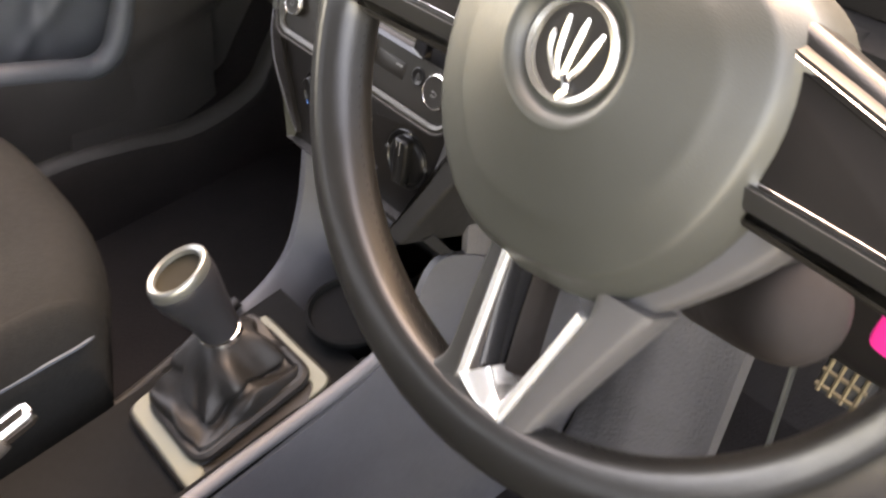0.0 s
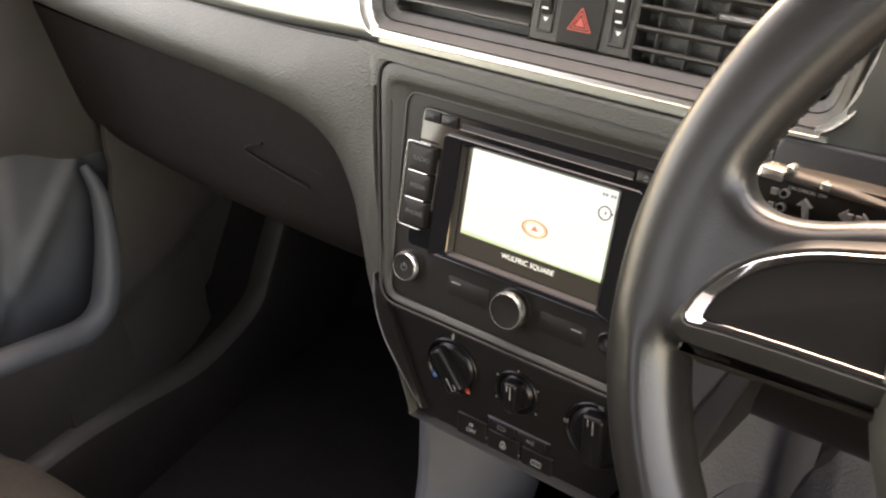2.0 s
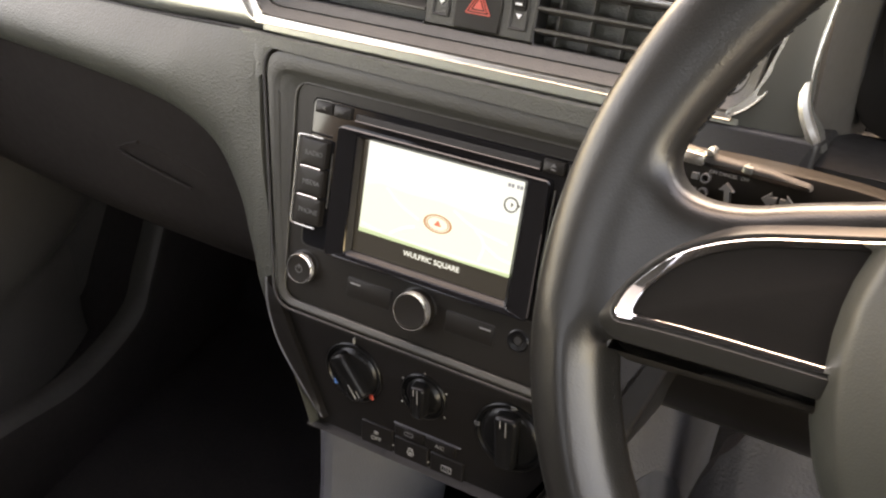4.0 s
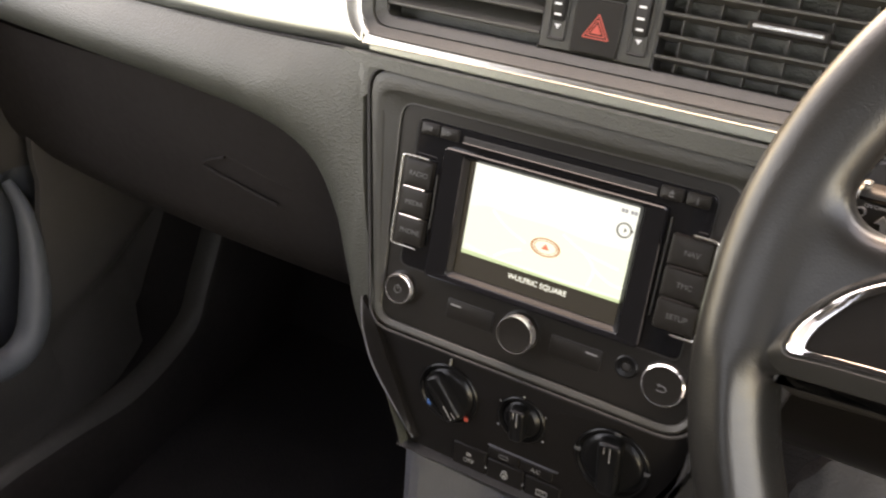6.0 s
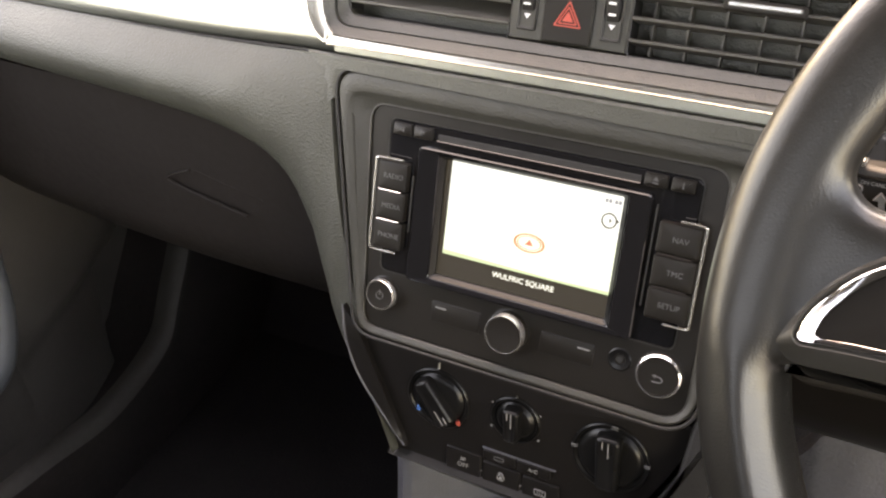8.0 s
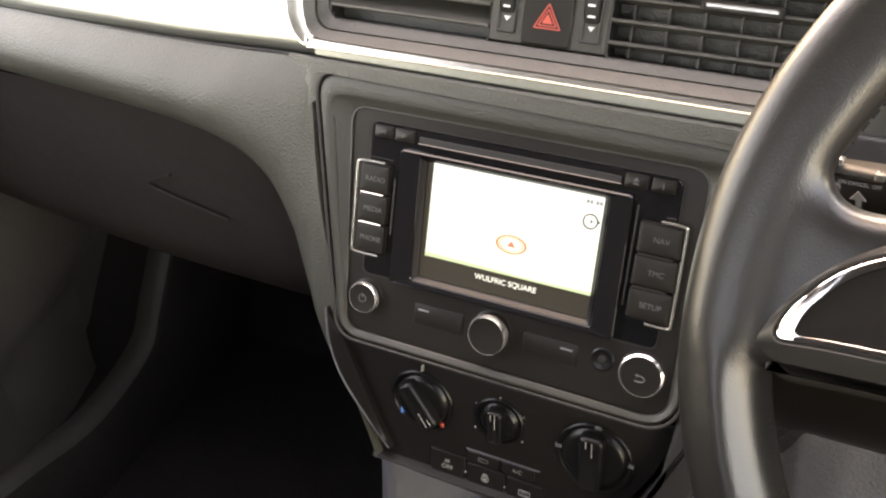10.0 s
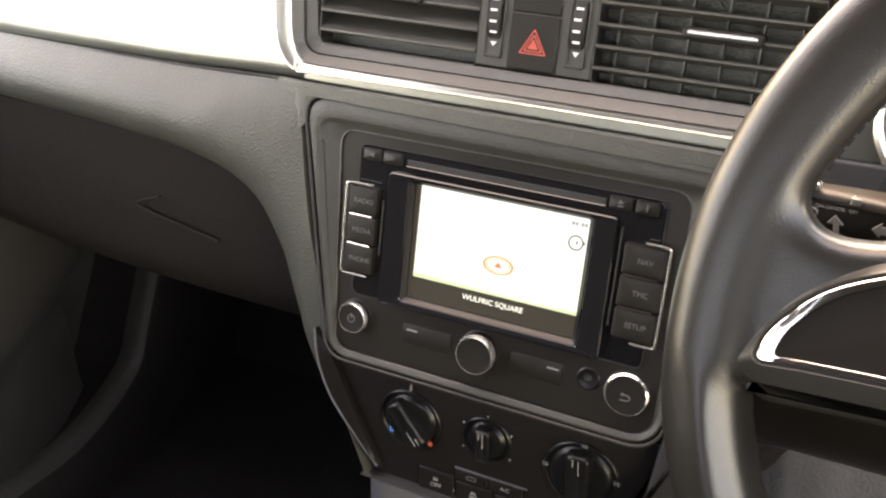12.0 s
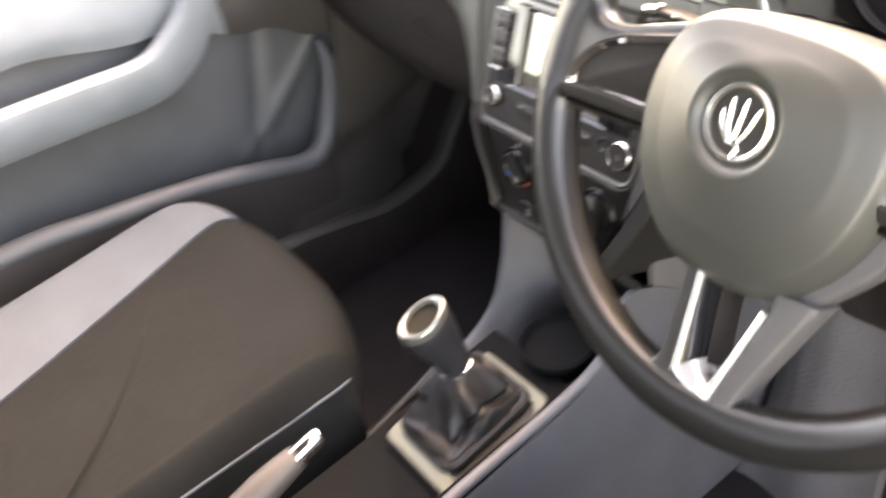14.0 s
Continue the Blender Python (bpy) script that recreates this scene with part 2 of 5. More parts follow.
def sheet(fn, nu, nv, thick):
    """A curved slab: fn(u, v) gives the outer point and thick is the step to the back, a vector."""
    bm = bmesh.new()
    thick = Vector(thick)
    f = [[bm.verts.new(fn(i / nu, j / nv)) for j in range(nv + 1)] for i in range(nu + 1)]
    b = [[bm.verts.new(Vector(fn(i / nu, j / nv)) + thick) for j in range(nv + 1)] for i in range(nu + 1)]
    for i in range(nu):
        for j in range(nv):
            bm.faces.new((f[i][j], f[i + 1][j], f[i + 1][j + 1], f[i][j + 1]))
            bm.faces.new((b[i][j], b[i][j + 1], b[i + 1][j + 1], b[i + 1][j]))
    edge = [(i, 0) for i in range(nu)] + [(nu, j) for j in range(nv)] + [(i, nv) for i in range(nu, 0, -1)] + [(0, j) for j in range(nv, 0, -1)]
    for k in range(len(edge)):
        (a, c), (d, e) = edge[k], edge[(k + 1) % len(edge)]
        bm.faces.new((f[a][c], b[a][c], b[d][e], f[d][e]))
    return bm


def writing(name, text, size, x, y, z, material, parent, turn=0.0, deep=0.0001, bold=0.0, label=""):
    """Raised lettering on a panel that faces -y, centred at (x, z)."""
    cu = bpy.data.curves.new(name, 'FONT')
    cu.body, cu.size, cu.extrude, cu.offset = text, size, deep, bold
    cu.align_x, cu.align_y = 'CENTER', 'CENTER'
    tmp = bpy.data.objects.new(name, cu)
    me = bpy.data.meshes.new_from_object(tmp)
    bpy.data.objects.remove(tmp)
    me.transform(Matrix.Translation((x, y, z)) @ pose(0, turn, 0, 90))
    me.materials.append(material)
    ob = new(name, me)
    ob.parent = parent
    return tagged(ob, label)


def bar(x0, x1, z0, z1, front, back, edge=0.0004):
    return plate(rounded([(x0, z0), (x1, z0), (x1, z1), (x0, z1)], edge * 1.5, 2), front, back, edge, 1)


def circle(x, z, r, n=32, squash=1.0):
    return [Vector((x + r * math.cos(2 * math.pi * k / n), z + r * squash * math.sin(2 * math.pi * k / n))) for k in range(n)]


def level(points, a):
    """The value at a along points (a, value)."""
    for (p, q), (r, t) in zip(points, points[1:]):
        if a <= r:
            k = max(0.0, (a - p) / (r - p))
            k = k * k * (3 - 2 * k)
            return q + (t - q) * k
    return points[-1][1]


# ---- the car's shell ----
DASH = pose(0, 0, 0.55, -25)     # the dashboard's own frame: x right, y into the dash, z up along its face


def structure(name, bm, material, label, category):
    return tagged(part(name, bm, material), label, category, kind="structure")


structure("floor", box(-0.70, 0.78, -1.45, 0.62, -0.04, 0.0, 0.0), CARPET, "black carpeted car floor", "floor")
structure("wall_front", loft([[(-0.70, y, z), (0.78, y, z), (0.78, y + 0.03, z), (-0.70, y + 0.03, z)] for y, z in ((0.30, 0.0), (0.46, 0.16), (0.52, 0.40), (0.54, 0.74))]), CARPET, "dark carpeted bulkhead in front of the footwells", "wall")
structure("wall_right", box(0.76, 0.80, -1.45, -0.95, -0.04, 0.68, 0.01), DOORGREY, "grey plastic wall behind the open driver doorway", "wall")
structure("doorway_sill", box(0.70, 0.80, -0.95, 0.54, -0.04, 0.09, 0.02), PLASTIC, "black sill of the open driver doorway", "sill")
structure("hinge_panel", box(0.74, 0.80, 0.22, 0.54, 0.05, 0.70, 0.02), PLASTIC, "black panel in front of the driver doorway", "panel")
open_door = box(-0.02, 0.02, -1.05, 0.0, 0.0, 0.68, 0.015)
open_door.transform(pose(0.80, 0.24, 0.0, 0, 0, 52))
structure("driver_door", open_door, DOORGREY, "grey plastic driver door standing open", "door")
structure("wall_left", box(-0.74, -0.70, -1.45, 0.54, -0.04, 0.68, 0.01), DOORGREY, "grey plastic passenger side wall below a window", "wall")
structure("wall_back", box(-0.74, 0.80, -1.50, -1.45, -0.04, 1.02, 0.01), FABRIC, "dark rear wall below the back window", "wall")
for x0, x1, side in ((-0.74, -0.66, "left"), (0.72, 0.80, "right")):
    structure("rear_quarter_" + side, box(x0, x1, -1.45, -0.97, 0.66, 1.20, 0.01), CLOTH, "grey rear quarter panel behind the front doors", "panel")
structure("ceiling", sheet(lambda u, v: (-0.60 + 1.26 * u, -1.4 + 1.25 * v, 1.21 + 0.05 * math.sin(math.pi * u) * math.sin(math.pi * (0.2 + 0.6 * v))), 12, 8, (0, 0, 0.03)), CLOTH, "grey fabric headliner of the car", "ceiling")
for x0, x1 in ((-0.70, -0.56), (0.76, 0.62)):
    s = 1 if x0 < 0 else -1
    structure("windscreen_pillar", tube([(x0, 0.50, 0.66), (x0 * 0.95 + x1 * 0.05, 0.30, 0.86), (x0 * 0.5 + x1 * 0.5, 0.08, 1.06), (x1, -0.15, 1.22)], [0.045, 0.042, 0.038, 0.04], 10), CLOTH, "grey pillar beside the windscreen", "pillar")
    structure("door_pillar", tube([(x0, -0.95, 0.60), (x0 * 0.6 + x1 * 0.4, -0.92, 0.95), (x1, -0.90, 1.22)], [0.06, 0.05, 0.05], 10), CLOTH, "grey pillar between the doors", "pillar")
    structure("rear_pillar", tube([(x0, -1.43, 0.66), (x1, -1.38, 1.22)], [0.08, 0.07], 10), CLOTH, "grey rear pillar", "pillar")

structure("ground", sheet(lambda u, v: (-150 + 300 * u, -150 + 300 * v, -0.34), 4, 4, (0, 0, -0.05)), mat("dark_paving", (0.11, 0.11, 0.115), 0.9, grain=0.002, scale=60), "grey paved ground outside the car", "ground")

# sill beside the passenger footwell, with its rounded top
sill_top = smooth_line([(-1.2, 0.165), (-0.6, 0.158), (-0.18, 0.148), (-0.055, 0.131), (0.05, 0.107), (0.148, 0.123), (0.19, 0.166), (0.26, 0.26), (0.34, 0.42)], 40)
structure("sill", loft([[(-0.70, y, 0.0), (-0.544, y, 0.0), (-0.548, y, t - 0.036), (-0.552, y, t - 0.022), (-0.560, y, t - 0.014), (-0.570, y, t - 0.012), (-0.582, y, t - 0.014), (-0.603, y, t - 0.022), (-0.70, y, t - 0.024)] for y, t in sill_top]), LID, "black plastic sill trim along the passenger footwell", "sill")
# highlight along the sill's top, laid on as a thin lighter strip
structure("sill_sheen_strip", loft([[(-0.5495, y, t - 0.0215), (-0.5525, y, t - 0.0165), (-0.559, y, t - 0.0112), (-0.569, y, t - 0.0095), (-0.577, y, t - 0.0105), (-0.577, y, t - 0.016), (-0.569, y, t - 0.018), (-0.556, y, t - 0.024)] for y, t in sill_top]), SILLSHEEN, "lighter brown-grey strip imitating the highlight along the top of the sill", "trim")
structure("kick_panel", sheet(lambda u, v: (-0.655 + 0.05 * u * u, 0.10 + 0.36 * u, 0.05 + 0.50 * v), 10, 6, (-0.02, 0, 0)), DOORDARK, "black kick panel at the side of the passenger footwell", "panel")


# ---- dashboard ----
dash = thing("dashboard", DASH, "black grained car dashboard with satin silver trim", "dashboard")


def bend(bm):
    """The passenger end of the dashboard curves away from the seats."""
    for v in bm.verts:
        v.co.y += 0.30 * max(0.0, -v.co.x - 0.25) ** 2
    return bm


# passenger pad: a skin from the trim and the fascia's edge to the rolled lower edge
low_edge = smooth_line([(-0.66, 0.040), (-0.50, 0.038), (-0.38, 0.035), (-0.28, 0.031), (-0.21, 0.023), (-0.172, 0.006), (-0.152, -0.026), (-0.138, -0.062), (-0.119, -0.110), (-0.0955, -0.138), (-0.0815, -0.158), (-0.0755, -0.168)], 81)
high_edge = smooth_line([(-0.66, 0.0825), (-0.50, 0.0825), (-0.38, 0.0825), (-0.27, 0.0825), (-0.185, 0.0828), (-0.150, 0.0835), (-0.1335, 0.0800), (-0.1318, 0.062), (-0.1235, 0.010), (-0.1045, -0.075), (-0.0945, -0.122), (-0.0805, -0.154), (-0.0750, -0.168)], 81)
skin = []
for a, b in zip(high_edge, low_edge):
    k = max(0.0, min(1.0, (-0.125 - a.x) / 0.05))          # 1 on the passenger side, 0 beside the fascia
    deep = 0.19 * max(0.0, -0.085 - b.y)
    d = (b - a).length
    n = (b - a).normalized()
    y0 = -0.0010 * k - 0.0058 * (1 - k) + deep
    row = [(a.x, 0.03 + deep, a.y), (a.x, y0 + 0.003, a.y)]
    for s in (0.02, 0.2, 0.4, 0.6, 0.75, 0.85, 0.92, 0.97, 1.0):
        p = a.lerp(b, s)
        roll = max(0.0, (s - 0.55) / 0.45)
        y = y0 - (0.013 * k + 0.001) * math.sin(min(1.0, s / 0.7) * math.pi / 2) + (0.010 + 0.012 * k) * (1 - math.sqrt(max(0.0, 1 - roll ** 2)))
        row.append((p.x, y + 0.013 * s * (1 - k) * min(1.0, max(0.0, (0.03 - p.y) / 0.06)), p.y))
    row += [(b.x + n.x * 0.0005, y0 + 0.03, b.y + n.y * 0.0005), (b.x - n.x * 0.002, 0.14, b.y - n.y * 0.002)]
    skin.append(row)


def strip_mesh(rows):
    bm = bmesh.new()
    vs = [[bm.verts.new(p) for p in r] for r in rows]
    for a, b in zip(vs, vs[1:]):
        for k in range(len(a) - 1):
            bm.faces.new((a[k], a[k + 1], b[k + 1], b[k]))
    return bm


part("lower_pad", bend(strip_mesh(skin)), PAD, dash)
part("side_pad", plate(rounded([(0.0800, -0.1755), (0.1080, -0.1150), (0.1110, -0.0800), (0.1300, 0.0740), (0.1340, 0.0900), (0.1950, 0.0910), (0.1900, 0.0200), (0.1550, -0.0300), (0.1350, -0.1000), (0.1000, -0.1755)], 0.004, 3), -0.0055, 0.10, 0.003, 3), PLASTIC, dash)
bridge = [(-0.152, -0.0030), (-0.145, -0.0048), (-0.1345, -0.0060), (-0.10, -0.0062), (0.05, -0.0060), (0.1330, -0.0058)]
part("bridge_pad", loft([[(x, 0.03, 0.0766 - 0.0153 * (x + 0.1345)), (x, y, 0.0766 - 0.0153 * (x + 0.1345)), (x, y, 0.0830), (x, y + 0.0014, 0.0845), (x, 0.03, 0.0845)] for x, y in bridge]), PAD, dash)
part("upper_pad", bend(loft([[(x, 0.022, 0.070), (x, 0.024, 0.165), (x, 0.030, 0.182), (x, 0.045, 0.192), (x, 0.20, 0.275), (x, 0.46, 0.40), (x, 0.46, 0.30), (x, 0.10, 0.06)] for x in (-0.68, -0.55, -0.42, -0.3, -0.2, 0.0, 0.172)])), PAD, dash)
part("windscreen_shelf", loft([[(x, 0.17, 0.255), (x, 0.46, 0.40), (x, 0.46, 0.30), (x, 0.17, 0.20)] for x in (0.205, 0.50, 0.72)]), PAD, dash)



def decor_left(u, v):
    """The decor panel before the passenger: softly domed, rolled under at its foot, cut along the vents."""
    z = 0.0797 + 0.0883 * v
    x1 = level([(0.0797, -0.135), (0.0845, -0.132), (0.0945, -0.1375), (0.1015, -0.1445), (0.116, -0.149), (0.168, -0.1535)], z)
    x = -0.66 + (x1 + 0.66) * u
    lift = level([(-0.66, 0.0), (-0.40, 0.0002), (-0.25, 0.0018), (-0.13, 0.0048)], x)
    return (x, -0.0030 + 0.006 * max(0.0, 1 - v / 0.07) ** 2 - 0.0016 * math.sin(math.pi * min(1.0, v)), z + lift * (1 - v))


part("decor_panel", bend(sheet(decor_left, 48, 28, (0, 0.016, 0))), SATIN, dash, "satin silver decor panel, glossy")
strip_sec = [(0.018, 0.0847), (0.0002, 0.0847), (-0.0024, 0.0852), (-0.0034, 0.0862), (-0.0036, 0.0890), (-0.0034, 0.0930), (0.018, 0.0930)]
part("decor_strip", loft([[(x, y, z) for y, z in strip_sec] for x in (-0.1330, -0.05, 0.05, 0.156)]), DECOR, dash, "narrow silver strip under the vents")
part("decor_gap", bend(tube([(x, -0.0012, 0.0790 + level([(-0.66, 0.0), (-0.40, 0.0002), (-0.25, 0.0018), (-0.13, 0.0048)], x)) for x in [-0.66 + 0.53 * k / 40 for k in range(41)]], 0.0011, 6)), VOID, dash)


def decor_end(u, v):
    """The decor panel's end beside the instruments: it leans towards the seats and rounds off at its foot."""
    z = 0.0850 + 0.083 * v
    x0 = level([(0.085, 0.150), (0.0955, 0.152), (0.106, 0.162), (0.120, 0.167), (0.137, 0.171), (0.168, 0.178)], z)
    x1 = level([(0.085, 0.196), (0.092, 0.193), (0.105, 0.1845), (0.125, 0.1835), (0.168, 0.187)], z)
    return (x0 + (x1 - x0) * u, -0.0030 - 0.26 * max(0.0, z - 0.094) + 0.9 * max(0.0, 0.094 - z) ** 1.3 + 0.004 * u * u, z)


part("decor_end", sheet(decor_end, 8, 20, (0, 0.018, 0)), SATIN, dash, "satin silver end of the decor panel")
edge_line = [(-0.1515, -0.005, 0.168), (-0.1475, -0.005, 0.116), (-0.1430, -0.005, 0.1012), (-0.1355, -0.005, 0.0942), (-0.124, -0.005, 0.0928), (0.0, -0.005, 0.0934), (0.138, -0.005, 0.0938), (0.151, -0.005, 0.0962), (0.1615, -0.005, 0.106), (0.1665, -0.005, 0.120), (0.1705, -0.005, 0.137), (0.1765, -0.005, 0.168)]
w = [0.0042, 0.0042, 0.004, 0.0032, 0.0020, 0.0015, 0.0015, 0.0016, 0.0022, 0.0024, 0.0024, 0.0024]
line = smooth_line(edge_line, 56)
ws = [w[min(11, int(k / 55 * 11))] * (1 - (k / 55 * 11) % 1) + w[min(11, int(k / 55 * 11) + 1)] * ((k / 55 * 11) % 1) for k in range(56)]
band = []
for i, (p, q) in enumerate(zip(line, ws)):
    t = (line[min(i + 1, 55)] - line[max(i - 1, 0)]).normalized()
    n = Vector((-t.z, 0, t.x))
    band.append([p + n * q * a + Vector((0, d, 0)) for a, d in ((-1.6, 0.005), (-1.6, -0.0008), (-1.45, -0.0018), (-1.2, -0.0019), (-0.9, -0.0012), (0.8, -0.0008), (1.0, 0.0002), (1.0, 0.005))])
part("vent_trim", loft(band), SILVER, dash, "bright silver edge round the vents")
part("corner_trim", tube(smooth_line([(0.1925, -0.003, 0.0895), (0.1835, -0.003, 0.105), (0.1825, -0.003, 0.125), (0.1865, -0.003, 0.168)], 12), [0.0026, 0.0034, 0.0034, 0.0032, 0.0030] + [0.0027 - 0.0001 * k for k in range(7)], 8), SILVER, dash, "bright silver edge beside the instruments")

# vent block: stepped dark frame, slats, thumbwheels, hazard switch
o1 = rounded([(-0.1425, 0.0944), (0.159, 0.0956), (0.170, 0.176), (-0.149, 0.176)], [0.014, 0.014, 0.006, 0.006], 6)
o2 = rounded([(-0.1370, 0.1005), (0.1540, 0.1020), (0.164, 0.171), (-0.143, 0.171)], [0.011, 0.011, 0.004, 0.004], 6)
o3 = rounded([(-0.1315, 0.1068), (0.1490, 0.1074), (0.158, 0.167), (-0.137, 0.167)], [0.008, 0.008, 0.004, 0.004], 6)
part("vent_frame", ring(o1, o2, -0.004, 0.02, 0.0008, 0.000), FASCIA, dash)
part("vent_step", ring(o2, o3, 0.003, 0.02, 0.0008, 0.006), FASCIA, dash)
part("vent_back", bar(-0.136, 0.165, 0.100, 0.172, 0.062, 0.066), VOID, dash)


def air_vent(x0, x1, tab_x, rise):
    """A vent with five slats, vanes behind them and a sliding tab. rise: how far the slats climb towards the back."""
    grp = part("air_vent", ring(rounded([(x0 - 0.001, 0.1065), (x1 + 0.001, 0.1065), (x1 + 0.001, 0.168), (x0 - 0.001, 0.168)], 0.002, 2), rounded([(x0, 0.1075), (x1, 0.1075), (x1, 0.167), (x0, 0.167)], 0.002, 2), 0.008, 0.06), PLASTIC, dash)
    for k in range(5):
        z = 0.1153 + 0.0114 * k
        sec = [(0.0085, z - 0.0012), (0.0070, z - 0.0004), (0.0070, z + 0.0006), (0.0085, z + 0.0012), (0.027, z + 0.0010 + rise), (0.027, z - 0.0002 + rise)]
        part("slat", loft([[(x, y, zz) for y, zz in sec] for x in (x0, x1)]), VENT, grp)
    n = int((x1 - x0) / 0.0170)
    for k in range(n):
        x = x0 + (k + 0.5) * (x1 - x0) / n
        part("vane", box(x - 0.0005, x + 0.0005, 0.026 if rise > 0 else 0.0165, 0.056, 0.107, 0.167, 0.0), VENT, grp)
    z = 0.1393
    tab = part("tab", bar(tab_x - 0.020, tab_x + 0.020, z - 0.0030, z + 0.0030, 0.0030, 0.02, 0.0012), SMOOTH, grp)
    part("tab_trim", bar(tab_x - 0.0175, tab_x + 0.0175, z - 0.0006, z + 0.0018, 0.0020, 0.005, 0.0006), BRIGHT, tab)
    return grp


air_vent(-0.131, -0.0295, -0.085, 0.0105)
air_vent(0.0388, 0.149, 0.1037, -0.004)
part("switch_block", bar(-0.0288, 0.0381, 0.1080, 0.168, 0.0075, 0.05, 0.0008), FASCIA, dash)


def thumbwheel(x):
    tw = part("thumbwheel_slot", ring(rounded([(x - 0.0055, 0.1130), (x + 0.0055, 0.1130), (x + 0.0055, 0.160), (x - 0.0055, 0.160)], 0.001, 2), rounded([(x - 0.0042, 0.1145), (x + 0.0042, 0.1145), (x + 0.0042, 0.159), (x - 0.0042, 0.159)], 0.0008, 2), 0.0062, 0.012), SPOKE, dash)
    part("thumbwheel", lathe([(0.0195, -0.0036), (0.0202, -0.0030), (0.0202, 0.0030), (0.0195, 0.0036)], 36, Matrix.Translation((x, 0.0232, 0.1360)) @ pose(0, 0, 0, 0, 90)), VOID, tw)
    part("slot_floor", box(x - 0.0042, x + 0.0042, 0.0078, 0.0130, 0.1140, 0.1235, 0.0004), VOID, tw)
    for k in range(5):
        a = radians(-26 + 17 * k)
        mark = box(-0.0019, 0.0019, -0.0004, 0.0006, -0.0006, 0.0006, 0.0)
        mark.transform(Matrix.Translation((x, 0.0232 - 0.0204 * math.cos(a), 0.1360 + 0.0204 * math.sin(a))))
        part("mark", mark, MARK, tw)
    part("arrow_mark", plate([(x - 0.0019, 0.1218), (x + 0.0019, 0.1218), (x, 0.1192)], 0.0070, 0.0080, 0.0001, 1), MARK, tw)



thumbwheel(-0.0189)
thumbwheel(0.0288)
hz = part("hazard_button", bar(-0.0096, 0.0184, 0.1088, 0.1385, 0.0058, 0.02, 0.0008), SMOOTH, dash, "black hazard warning switch")
part("upper_button", bar(-0.0096, 0.0184, 0.1393, 0.166, 0.0062, 0.02, 0.0008), SMOOTH, dash)


def triangle(cx, cz, r):
    return [Vector((cx + r * math.sin(2 * math.pi * k / 3), cz + r * math.cos(2 * math.pi * k / 3))) for k in range(3)]


for r0, r1 in ((0.0092, 0.0079), (0.0064, 0.0052)):
    a, b = rounded(triangle(0.0049, 0.1222, r0), 0.0010, 3), rounded(triangle(0.0049, 0.1222, r1), 0.0008, 3)
    part("hazard_triangle", ring(a, b, 0.0052, 0.0062, 0.0001), RED, hz, "red warning triangle")
part("hazard_triangle", plate(rounded(triangle(0.0049, 0.1222, 0.0036), 0.0005, 3), 0.0052, 0.0062, 0.0001, 1), RED, hz, "red warning triangle")

# centre fascia round the radio
f_out = rounded([(-0.1015, -0.0830), (-0.1300, 0.0770), (0.1290, 0.0738), (0.1090, -0.0845)], [0.014, 0.018, 0.018, 0.020], 8)
f_step = rounded([(-0.1005, -0.0808), (-0.1225, 0.0668), (0.1215, 0.0655), (0.1080, -0.0822)], [0.012, 0.015, 0.015, 0.018], 8)
f_foot = rounded([(-0.0998, -0.0800), (-0.1175, 0.0648), (0.1170, 0.0635), (0.1070, -0.0815)], [0.011, 0.015, 0.015, 0.017], 8)
f_in = rounded([(-0.0985, -0.0785), (-0.1055, 0.0600), (0.1050, 0.0600), (0.1050, -0.0805)], [0.010, 0.011, 0.011, 0.016], 8)
surround = bmesh.new()
loops = [[surround.verts.new(p) for p in flat_y(o, y)] for o, y in ((f_out, 0.02), (f_out, -0.0036), (inset(f_out, 0.0007), -0.0046), (inset(f_out, 0.0018), -0.0050), (f_step, -0.0049), (inset(f_step, 0.0012), -0.0045), (inset(f_step, 0.0026), -0.0036), (f_foot, -0.0030), (inset(f_in, -0.0007), -0.0019), (f_in, -0.0014), (f_in, 0.02))]
for a, b in zip(loops, loops[1:] + loops[:1]):
    faces_between(surround, a, b)
part("fascia_surround", surround, FASCIA, dash)
part("fascia_lip", tube([(p.x, -0.0018, p.y) for p in inset(f_in, -0.0004)], 0.00045, 6, closed=True), VENT, dash)
seam = rounded([(-0.1030, -0.0845), (-0.1316, 0.0786), (0.1306, 0.0754), (0.1103, -0.0858)], [0.014, 0.019, 0.019, 0.020], 8)
part("corner_fill", plate(list(seam[9:18]) + [Vector((-0.1080, 0.0800)), Vector((-0.1372, 0.0800)), Vector((-0.1360, 0.0540))], -0.0058, 0.02, 0.0003), PAD, dash)
part("fascia_seam", tube([(p.x, -0.0050, p.y) for p in seam], 0.0010, 6, closed=True), VOID, dash)

# ---- radio and navigation unit ----
unit = thing("navigation_radio", DASH, "black car navigation radio with a lit map screen", "car radio")
part("faceplate", ring(rounded([(-0.0988, -0.0788), (0.1052, -0.0808), (0.1052, 0.0602), (-0.1058, 0.0602)], [0.010, 0.015, 0.011, 0.011], 6), rounded([(-0.0620, -0.0385), (0.0600, -0.0385), (0.0600, 0.0385), (-0.0620, 0.0385)], 0.002, 6), -0.0005, 0.03, 0.0008), SMOOTH, unit)
part("gloss_panel", ring(rounded([(-0.0900, -0.0400), (0.0925, -0.0410), (0.0925, 0.0530), (-0.0915, 0.0530)], 0.005, 5), rounded([(-0.0560, -0.0370), (0.0556, -0.0370), (0.0556, 0.0378), (-0.0566, 0.0378)], 0.002, 5), -0.0014, 0.004, 0.0006), GLOSS, unit)
